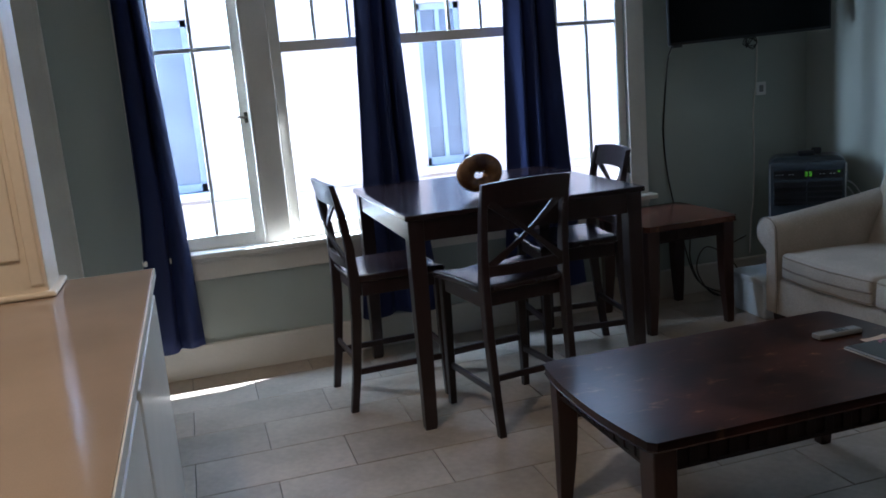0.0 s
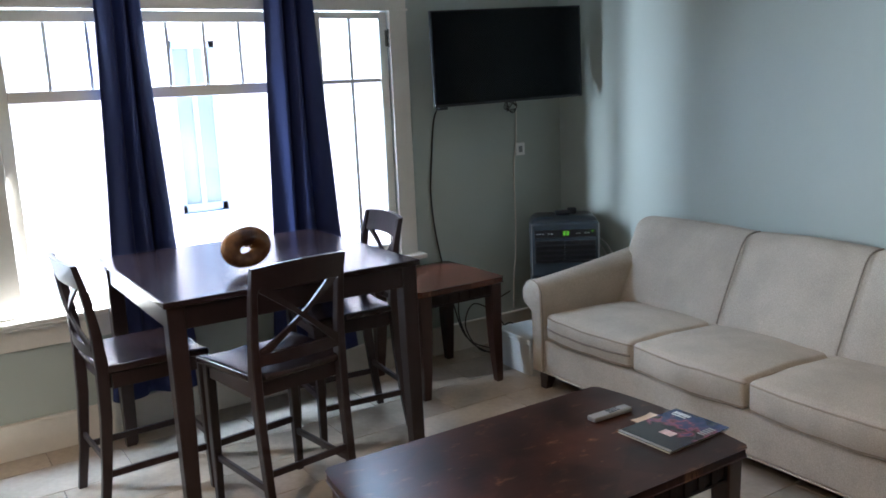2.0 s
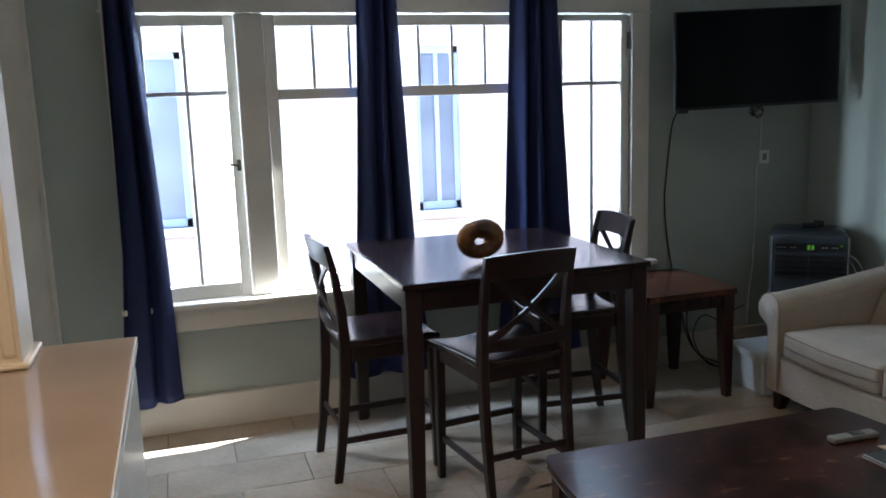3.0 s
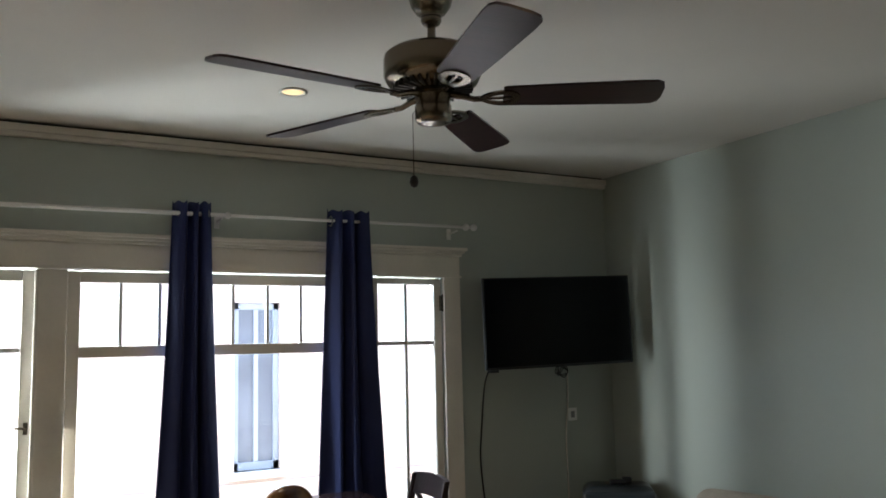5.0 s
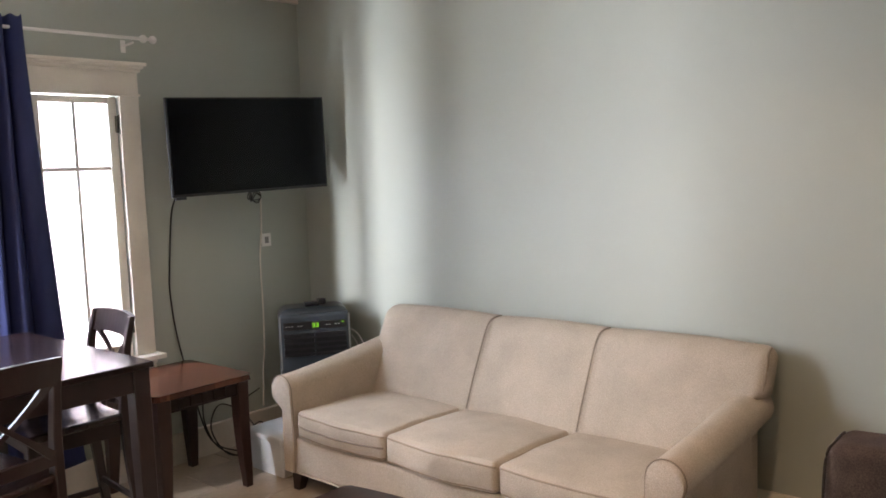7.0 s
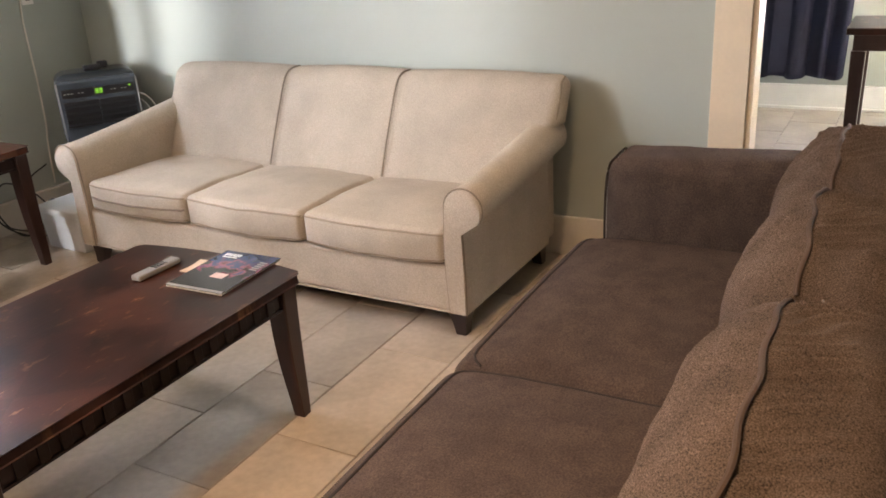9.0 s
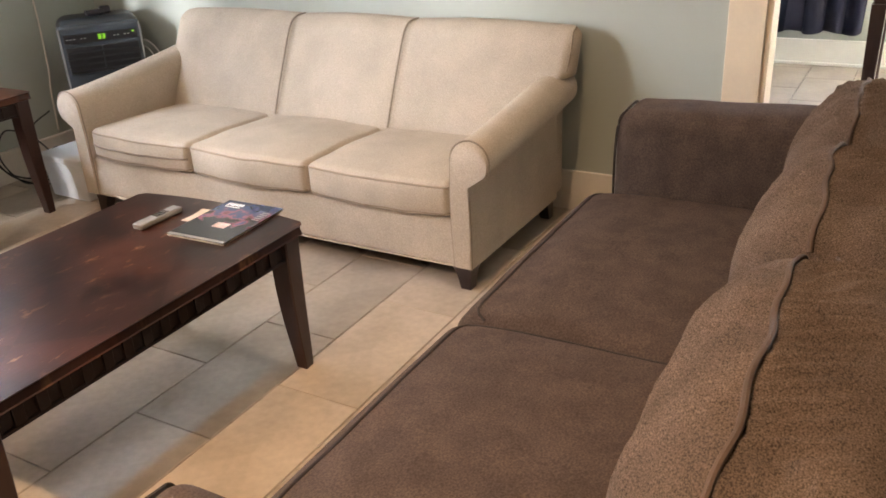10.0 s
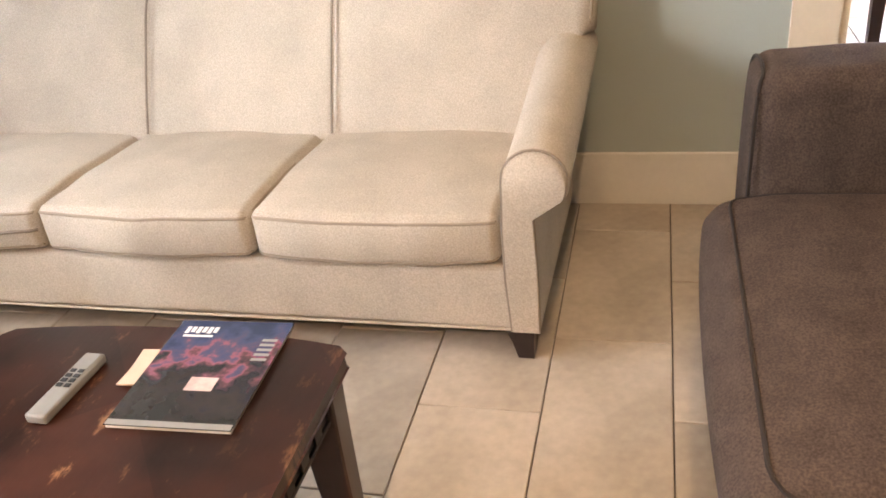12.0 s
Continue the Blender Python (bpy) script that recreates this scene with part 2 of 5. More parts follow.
def tube(bm, pts, r, k=8, caps=True):
    """A round cord or rod through points."""
    pts = [Vector(p) for p in pts]
    rings = []
    for i, p in enumerate(pts):
        d = (pts[min(i + 1, len(pts) - 1)] - pts[max(i - 1, 0)]).normalized()
        up = Vector((0, 0, 1)) if abs(d.z) < 0.95 else Vector((1, 0, 0))
        s = d.cross(up).normalized()
        t = s.cross(d)
        rr = r[i] if isinstance(r, (list, tuple)) else r
        rings.append([p + (s * math.cos(a) + t * math.sin(a)) * rr for a in [2 * math.pi * q / k for q in range(k)]])
    loft(bm, rings, caps)


def lathe(bm, prof, centre=(0, 0, 0), k=32, caps=True):
    """Turns (radius, height) pairs about the upright axis."""
    c = Vector(centre)
    loft(bm, [[c + Vector((r * math.cos(a), r * math.sin(a), z)) for a in [2 * math.pi * q / k for q in range(k)]] for r, z in prof], caps)


def smooth_line(pts, n=8):
    """Catmull-Rom points through a few given ones."""
    p = [Vector(q) for q in pts]
    p = [p[0] * 2 - p[1]] + p + [p[-1] * 2 - p[-2]]
    out = []
    for i in range(1, len(p) - 2):
        for s in range(n):
            t = s / n
            out.append(0.5 * ((2 * p[i]) + (p[i + 1] - p[i - 1]) * t + (2 * p[i - 1] - 5 * p[i] + 4 * p[i + 1] - p[i + 2]) * t * t
                              + (3 * p[i] - p[i - 1] - 3 * p[i + 1] + p[i + 2]) * t ** 3))
    return out + [p[-2]]


def stuffed(lo, hi, r, puff=(0, 0, 0), warp=None):
    """The surface of soft_box as a function of a point u on the cube from -1 to 1."""
    lo, hi = Vector(lo), Vector(hi)
    mid, half = (lo + hi) / 2, (hi - lo) / 2

    def at(u):
        q = Vector([u[i] * half[i] for i in range(3)])
        core = Vector([max(-max(0, half[i] - r), min(max(0, half[i] - r), q[i])) for i in range(3)])
        d = q - core
        q = core + (d.normalized() * r if d.length > 1e-9 else d)
        w = [(1 - abs(u[i]) ** 2.5) for i in range(3)]
        for i in range(3):
            j, k = (i + 1) % 3, (i + 2) % 3
            q[i] += puff[i] * u[i] * max(0, w[j]) * max(0, w[k])
        q += mid
        return Vector(warp(q)) if warp else q

    return at


def soft_box(lo, hi, r, cells, puff=(0, 0, 0), warp=None):
    """A stuffed block: rounded edges of radius r, faces bulging by puff along each axis, then warp(point) -> point."""
    half = (Vector(hi) - Vector(lo)) / 2
    at = stuffed(lo, hi, r, puff, warp)
    bm = bmesh.new()
    seen = {}

    def vert(u):
        key = tuple(round(c, 5) for c in u)
        if key not in seen:
            seen[key] = bm.verts.new(at(u))
        return seen[key]

    def line(n, h):
        rr = min(r, h)
        edge = [(h - rr + rr * s) / h for s in (1, 0.67, 0.41, 0.2, 0)]
        e0 = edge[-1]
        inner = [-e0 + 2 * e0 * s / n for s in range(1, n)] if e0 > 0.02 else []
        rim = edge if e0 > 0.02 else edge[:-1] + [0.0]
        return [-e for e in rim] + inner + (rim[::-1] if e0 > 0.02 else rim[:-1][::-1])

    ax = [line(c, half[i]) for i, c in enumerate(cells)]
    for a in range(3):
        b, c = (a + 1) % 3, (a + 2) % 3
        for side in (-1, 1):
            for i in range(len(ax[b]) - 1):
                for j in range(len(ax[c]) - 1):
                    quad = []
                    for s, t in ((i, j), (i + 1, j), (i + 1, j + 1), (i, j + 1)):
                        u = [0, 0, 0]
                        u[a], u[b], u[c] = side, ax[b][s], ax[c][t]
                        quad.append(vert(u))
                    if len(set(quad)) == 4:
                        try:
                            bm.faces.new(quad if side > 0 else quad[::-1])
                        except ValueError:
                            pass
    return bm


# ---- the room ----
X0, X1, Y0, Y1, H = -1.60, 3.745, -1.70, 4.56, 2.76
RX1, RY0, RY1 = 7.06, -1.70, 2.60


def setting(name, bm, material, label, smooth=False):
    ob = part(name, bm, material, smooth=smooth)
    return tagged(ob, label, kind="structure")


floor = setting("floor", boxes(((X0 - 0.15, Y0 - 0.15, -0.12), (RX1 + 0.15, Y1 + 0.15, -0.008)), bevel=0), M_GROUT,
                "travertine look floor tiles in running bond with dark grout")
setting("ceiling", boxes(((X0 - 0.15, Y0 - 0.15, H), (RX1 + 0.15, Y1 + 0.15, H + 0.15)), bevel=0), M_CEIL,
        "off-white plaster ceiling")

# window wall with one wide opening
OX0, OX1, OZ0, OZ1 = -0.19, 2.49, 0.65, 2.07
wall_n = setting("wall_north", boxes(
    ((X0 - 0.15, Y1, -0.1), (OX0, Y1 + 0.15, H)), ((OX1, Y1, -0.1), (X1 + 0.12, Y1 + 0.15, H)),
    ((OX0, Y1, -0.1), (OX1, Y1 + 0.15, OZ0)), ((OX0, Y1, OZ1), (OX1, Y1 + 0.15, H)), bevel=0), M_WALL,
    "sage green painted window wall")
DY0, DY1, DZ = -0.10, 0.808, 2.04
setting("wall_east", boxes(
    ((X1, DY1, -0.1), (X1 + 0.12, Y1, H)), ((X1, Y0, -0.1), (X1 + 0.12, DY0, H)), ((X1, DY0, DZ), (X1 + 0.12, DY1, H)), bevel=0), M_WALL,
    "sage green painted wall with a doorway")
setting("wall_west", boxes(((X0 - 0.15, Y0, -0.1), (X0, Y1, H)), bevel=0), M_WALL, "sage green painted wall")
setting("wall_south", boxes(((X0 - 0.15, Y0 - 0.15, -0.1), (RX1 + 0.15, Y0, H)), bevel=0), M_WALL, "sage green painted wall")
WY0, WY1, WZ0, WZ1 = 0.75, 1.75, 0.70, 2.05
# The bare opening from y -1.50 to 0 is unseen, added to let daylight in.
setting("wall_far_room", boxes(
    ((RX1, Y0, -0.1), (RX1 + 0.15, -1.50, H)), ((RX1, 0.0, -0.1), (RX1 + 0.15, WY0, H)), ((RX1, WY1, -0.1), (RX1 + 0.15, RY1 + 0.15, H)),
    ((RX1, WY0, -0.1), (RX1 + 0.15, WY1, WZ0)), ((RX1, WY0, WZ1), (RX1 + 0.15, WY1, H)),
    ((RX1, -1.50, -0.1), (RX1 + 0.15, 0.0, WZ0)), ((RX1, -1.50, WZ1), (RX1 + 0.15, 0.0, H)), bevel=0), M_WALL,
    "pale next-room wall with a curtained window and an added light opening")
setting("wall_side_room", boxes(((X1 + 0.12, RY1, -0.1), (RX1, RY1 + 0.15, H)), bevel=0), M_WALL, "pale wall of the next room")

# baseboards
setting("baseboard", boxes(
    ((-0.745, Y1 - 0.022, 0), (X1, Y1, 0.158)), ((-0.745, Y1 - 0.030, 0.158), (X1, Y1, 0.176)),
    ((X1 - 0.018, 0.952, 0), (X1, Y1 - 0.031, 0.188)),
    ((X1 - 0.018, Y0, 0), (X1, DY0 - 0.142, 0.188)), bevel=0.003), M_TRIM, "tall cream painted baseboard")
setting("baseboard", boxes(((RX1 - 0.03, Y0, 0), (RX1, RY1, 0.18)), ((RX1 - 0.05, Y0, 0), (RX1 - 0.03, RY1, 0.02)), bevel=0.003), M_WHITE,
        "white baseboard of the next room")

# picture moulding below the ceiling
setting("trim", boxes(((X0, Y1 - 0.05, 2.708), (X1 - 0.01, Y1, 2.744)), ((X0, Y1 - 0.035, 2.686), (X1 - 0.01, Y1, 2.708)), bevel=0.004),
        M_TRIM, "cream picture moulding under the ceiling")
# solid dark strip in place of the shade between moulding and ceiling
setting("trim", boxes(((X0, Y1 - 0.030, 2.744), (X1 - 0.03, Y1, 2.756)), bevel=0), M_GAPSHADE, "dark strip painted as shade above the picture moulding")

# doorway casing and jambs
door_case = setting("door_1", boxes(
    ((X1 - 0.022, DY1 + 0.010, 0), (X1, DY1 + 0.150, DZ + 0.12)),
    ((X1 - 0.022, DY0 - 0.140, 0), (X1, DY0 - 0.008, DZ + 0.12)),
    ((X1 - 0.022, DY0 - 0.008, DZ + 0.018), (X1, DY1 + 0.010, DZ + 0.12)),
    ((X1 - 0.010, DY1 - 0.012, 0), (X1 + 0.13, DY1 + 0.0095, DZ)),
    ((X1 - 0.010, DY0, 0), (X1 + 0.13, DY0 + 0.022, DZ)), bevel=0.003), M_CREAM, "cream painted door casing and jamb of an open doorway")

# ---- windows ----
GY = Y1 + 0.03
casing = setting("trim", boxes(
    ((-0.280, Y1 - 0.022, 0.672), (-0.186, Y1, 2.068)), ((2.488, Y1 - 0.022, 0.672), (2.600, Y1, 2.068)),
    ((-0.290, Y1 - 0.026, 2.068), (2.610, Y1, 2.080)),
    ((-0.280, Y1 - 0.022, 2.080), (2.600, Y1, 2.196)),
    ((-0.292, Y1 - 0.036, 2.196), (2.612, Y1, 2.212)),
    ((-0.300, Y1 - 0.052, 2.212), (2.622, Y1, 2.226)),
    ((-0.310, Y1 - 0.066, 2.226), (2.634, Y1, 2.244)),
    ((-0.280, Y1 - 0.020, 0.520), (2.600, Y1, 0.640)), ((-0.280, Y1 - 0.034, 0.616), (2.600, Y1, 0.6405)), bevel=0.003), M_TRIM,
    "wide cream painted window casing with a stepped head cap")
setting("trim", boxes(((-0.305, Y1 - 0.085, 0.642), (2.628, Y1 + 0.13, 0.671)), bevel=0.006), M_TRIM, "cream painted window stool")


def window(name, x0, x1, uprights, label, fixed):
    w = tagged(new(name), label, kind="structure")
    s = 0.055
    g0, g1 = x0 + s + 0.02, x1 - (s + 0.003 if x0 < 1 else 0.048)
    if fixed:
        g0, g1 = 0.518, 1.806
    zt, zb = (2.028 if x0 > 1.9 else 2.008), 0.742
    z0 = 0.673
    part("window_frame", boxes(((x0, GY - 0.022, z0), (g0, GY + 0.022, 2.062)), ((g1, GY - 0.022, z0), (x1, GY + 0.022, 2.062)),
                               ((g0, GY - 0.022, z0), (g1, GY + 0.022, zb)), ((g0, GY - 0.022, zt), (g1, GY + 0.022, 2.062)),
                               *([((g0, GY - 0.020, 1.648), (g1, GY + 0.020, 1.702))] if fixed else []), bevel=0.004), M_TRIM, w)
    rail = 1.690
    if not fixed:
        part("muntin", boxes(((g0, GY - 0.012, rail - 0.011), (g1, GY + 0.012, rail + 0.011)), bevel=0.003), M_MUNTIN, w)
    top = (1.702 if fixed else rail + 0.011)
    for u in uprights:
        part("muntin", boxes(((u - 0.009, GY - 0.011, top), (u + 0.009, GY + 0.011, zt)), bevel=0.003), M_MUNTIN, w)
        if not fixed:
            part("muntin", boxes(((u - 0.009, GY - 0.011, zb), (u + 0.009, GY + 0.011, rail - 0.011)), bevel=0.003), M_MUNTIN, w)
    lower = 1.648 if fixed else rail - 0.011
    xs = [g0] + list(uprights) + [g1]
    for a, b in zip(xs, xs[1:]):
        p = part("pane", boxes(((a, GY - 0.002, top), (b, GY + 0.002, zt)), bevel=0), M_GLASS, w)
        p.visible_shadow = False
    xs = [g0, g1] if fixed else xs
    for a, b in zip(xs, xs[1:]):
        p = part("pane", boxes(((a, GY - 0.002, zb), (b, GY + 0.002, lower)), bevel=0), M_GLASS, w)
        p.visible_shadow = False
    return w


w1 = window("window_1", -0.180, 0.326, [0.078], "closed casement window with four divided panes", False)
w2 = window("window_2", 0.462, 1.866, [0.518 + 0.184 * i for i in range(1, 7)], "wide fixed window with seven small panes above one large pane", True)
w3 = window("window_3", 2.000, 2.484, [2.256], "closed casement window with four divided panes", False)
setting("trim", boxes(((0.329, Y1 - 0.020, 0.673), (0.459, Y1 + 0.10, 2.066)), ((0.318, Y1 - 0.028, 0.673), (0.334, Y1 - 0.016, 2.062)),
                      ((1.869, Y1 - 0.020, 0.673), (1.997, Y1 + 0.10, 2.066)), bevel=0.004), M_TRIM, "cream painted window mullions")
setting("trim", boxes(((-0.19, Y1 + 0.055, 0.671), (-0.17, Y1 + 0.14, 2.07)), ((2.476, Y1 + 0.055, 0.671), (2.49, Y1 + 0.14, 2.07)), bevel=0.003),
        M_TRIM, "cream painted outer window jambs")


def latch(w, x, z):
    bm = bmesh.new()
    box(bm, (x - 0.010, Y1 - 0.004, z - 0.028), (x + 0.010, Y1 + 0.010, z + 0.028), 0.003)
    tube(bm, [(x, Y1 - 0.002, z), (x, Y1 - 0.028, z), (x - 0.02, Y1 - 0.034, z + 0.004), (x - 0.045, Y1 - 0.036, z + 0.006)], 0.006)
    part("window_latch", bm, M_NICKEL, w, "small brass latch handle")


latch(w1, 0.300, 1.335)
for z in (1.92, 0.85):
    bm = boxes(((2.470, Y1 - 0.004, z - 0.045), (2.490, Y1 + 0.010, z + 0.045)), bevel=0.002)
    tube(bm, [(2.486, Y1 - 0.008, z - 0.05), (2.486, Y1 - 0.008, z + 0.05)], 0.006)
    part("window_hinge", bm, M_NICKEL, w3)

# window of the next room
w4 = tagged(new("window_4"), "white framed window behind a navy curtain", kind="structure")
part("window_frame", boxes(((RX1 - 0.01, WY0, WZ0), (RX1 + 0.05, WY0 + 0.06, WZ1)), ((RX1 - 0.01, WY1 - 0.06, WZ0), (RX1 + 0.05, WY1, WZ1)),
                           ((RX1 - 0.01, WY0 + 0.06, WZ0), (RX1 + 0.05, WY1 - 0.06, WZ0 + 0.06)),
                           ((RX1 - 0.01, WY0 + 0.06, WZ1 - 0.06), (RX1 + 0.05, WY1 - 0.06, WZ1)), bevel=0.003), M_WHITE, w4)
part("pane", boxes(((RX1 + 0.018, WY0 + 0.06, WZ0 + 0.06), (RX1 + 0.022, WY1 - 0.06, WZ1 - 0.06)), bevel=0), M_GLASS, w4).visible_shadow = False

# ---- colonnade: low counter with a square column, and the pilaster on the window wall ----
setting("trim", boxes(((-0.745, Y1 - 0.030, 0), (-0.612, Y1, H)), ((-0.612, Y1 - 0.040, 0), (-0.592, Y1, H)), bevel=0.003), M_TRIM,
        "cream painted pilaster board on the window wall")
setting("column", boxes(((-0.80, 2.785, 0.911), (-0.458, 3.00, H)),
                        ((-0.79, 2.775, 1.03), (-0.520, 2.785, 2.5)),
                        ((-0.505, 2.779, 0.95), (-0.470, 2.785, H)), bevel=0.006), M_CREAM, "cream painted square column standing on the counter")
setting("column_base", boxes(((-0.815, 2.765, 0.911), (-0.437, 3.02, 0.928)), bevel=0.007), M_CREAM, "rounded cream base board of the column")
counter = thing("counter_cabinet", pose(0, 0, 0), "low white cabinet with a glossy tan counter top", "counter")
part("worktop", boxes(((-0.99, -1.2, 0.882), (-0.168, 3.015, 0.910)), bevel=0.002), M_COUNTER, counter, "glossy tan laminate worktop")
part("worktop_edge", boxes(((-0.167, -1.2, 0.880), (-0.163, 3.015, 0.9095)), bevel=0.001), M_TRIM, counter, "pale edge strip")
part("body", boxes(((-0.97, -1.18, 0.09), (-0.180, 3.00, 0.882)), ((-0.95, -1.15, 0.0), (-0.22, 2.98, 0.09)), bevel=0.003), M_TRIM, counter)
for i in range(4):
    part("panel", boxes(((-0.181, -1.1 + i * 1.02, 0.14), (-0.170, -0.14 + i * 1.02, 0.84)), bevel=0.004), M_TRIM, counter)


# ---- recessed lamps ----
def downlight(x, y, share):
    t = thing("downlight", pose(x, y, H), "small round recessed ceiling lamp, lit warm", "ceiling lamp", "recessed ceiling lamps")
    bm = bmesh.new()
    lathe(bm, [(0.058, -0.001), (0.062, -0.006), (0.048, -0.007), (0.044, -0.002)], k=32, caps=False)
    part("rim", bm, M_WHITE, t, smooth=True)
    bm = bmesh.new()
    lathe(bm, [(0.0442, -0.003), (0.03, -0.0035), (0.004, -0.004)], k=24)
    part("lens", bm, M_LENS, t, "glowing warm lens")
    lamp = new("downlight_lamp", bpy.data.lights.new("downlight_lamp", "SPOT"))
    lamp.data.energy, lamp.data.color = LAMP_POWER * 4 * share, (1.0, 0.70, 0.42)
    lamp.data.shadow_soft_size, lamp.data.spot_size, lamp.data.spot_blend = 0.04, radians(130), 0.6
    lamp.parent = t
    lamp.location = (0, 0, -0.02)


for x, y, share in DOWNLIGHTS:
    downlight(x, y, share)


# ---- curtains ----
def curtain(x_top, x_mid, x_low, z_top, z_low, y, folds, seed, label, along="x", cloth=None):
    """Cloth from a rod: x ranges at the rod, at table height and at the hem."""
    rng = random.Random(seed)
    t = thing("curtain", pose(0, 0, 0), label, "curtain", "window curtains")
    nu, nv = folds * 20, 44
    bm = bmesh.new()
    ph = [rng.uniform(-0.6, 0.6) for _ in range(folds + 1)]
    rows = []
    for j in range(nv + 1):
        v = j / nv
        z = z_top + (z_low - z_top) * v
        if v < 0.66:
            q = v / 0.66
            a = x_top[0] + (x_mid[0] - x_top[0]) * q ** 1.15
            b = x_top[1] + (x_mid[1] - x_top[1]) * q ** 1.15
        else:
            q = (v - 0.66) / 0.34
            a = x_mid[0] + (x_low[0] - x_mid[0]) * q
            b = x_mid[1] + (x_low[1] - x_mid[1]) * q
        row = []
        for i in range(nu + 1):
            u = i / nu
            w = math.sin((u + 0.05 * math.sin(u * 7 + seed)) * folds * 2 * math.pi + 1.1 * noise.noise(Vector((u * 2.5, v * 1.3, seed))))
            w += 0.35 * noise.noise(Vector((u * folds * 2.2, v * 2.0, seed + 5)))
            amp = 0.030 * (1 - 0.25 * v) + 0.010 * math.sin(u * 9 + seed)
            yy = y + w * amp + 0.008 * math.sin(7 * v + u * 5 + seed) * v
            xx = a + (b - a) * u + 0.010 * math.cos(u * folds * 2 * math.pi * 1.0 + 0.8) * (0.4 + v)
            zz = z + (0.012 * math.cos(u * folds * 2 * math.pi * 0.5 + seed) if j == nv else 0)
            if j == 0:
                zz += 0.006 * math.cos(u * folds * 4 * math.pi)
            row.append(Vector((xx, yy, zz)) if along == "x" else Vector((yy, xx, zz)))
        rows.append(row)
    loft(bm, rows, closed=False)
    ob = part("cloth", bm, cloth or M_NAVY, t, smooth=True)
    sol = ob.modifiers.new("thickness", "SOLIDIFY")
    sol.thickness = 0.003
    return t


RODZ, RODY = 2.352, Y1 - 0.105
c1 = curtain((-0.262, -0.140), (-0.285, -0.085), (-0.345, -0.068), 2.402, 0.190, RODY, 2, 1,
             "navy blue cloth curtain gathered narrow at the end of the rod")
c2 = curtain((0.918, 1.100), (0.850, 1.150), (0.775, 1.225), 2.408, 0.200, RODY, 3, 2,
             "navy blue cloth curtain gathered between the windows behind the table")
c3 = curtain((1.728, 1.966), (1.668, 2.042), (1.600, 2.110), 2.412, 0.200, RODY, 3, 3,
             "navy blue cloth curtain with deep folds beside the last casement")
for c, xs in ((c1, (-0.16,)), (c2, (1.085,)), (c3, (1.745,))):
    for x in xs:
        bm = bmesh.new()
        ring = [Vector((x + 0.004, RODY + 0.026 * math.cos(a), RODZ + 0.026 * math.sin(a))) for a in [2 * math.pi * q / 20 for q in range(21)]]
        tube(bm, ring, 0.0035, 6)
        part("eyelet", bm, M_SILVER, c)

rod = thing("curtain_rod", pose(0, 0, 0), "thin white telescopic curtain rod on brackets above the windows", "curtain rod")
bm = bmesh.new()
tube(bm, [(-0.30, RODY, RODZ - 0.008), (1.20, RODY, RODZ), (1.20, RODY, RODZ)], 0.011, 14)
part("outer_rod", bm, M_WHITE, rod, smooth=True)
bm = bmesh.new()
tube(bm, [(1.20, RODY, RODZ), (2.63, RODY, RODZ + 0.010)], 0.0085, 14)
part("inner_rod", bm, M_WHITE, rod, smooth=True)
for x, z in ((-0.305, RODZ - 0.008), (2.60, RODZ + 0.010), (2.655, RODZ + 0.010), (1.19, RODZ)):
    bm = bmesh.new()
    bmesh.ops.create_uvsphere(bm, u_segments=16, v_segments=10, radius=0.021 if x != 1.19 else 0.018, matrix=Matrix.Translation((x, RODY, z)))
    part("finial", bm, M_WHITE, rod, smooth=True)
for x in (-0.24, 1.16, 2.54):
    bm = bmesh.new()
    tube(bm, [(x, RODY, RODZ - 0.014), (x, Y1 - 0.02, RODZ - 0.020), (x, Y1 - 0.001, RODZ - 0.02)], 0.006, 8)
    box(bm, (x - 0.014, Y1 - 0.006, RODZ - 0.055), (x + 0.014, Y1, RODZ + 0.01), 0.002)
    part("bracket", bm, M_WHITE, rod)


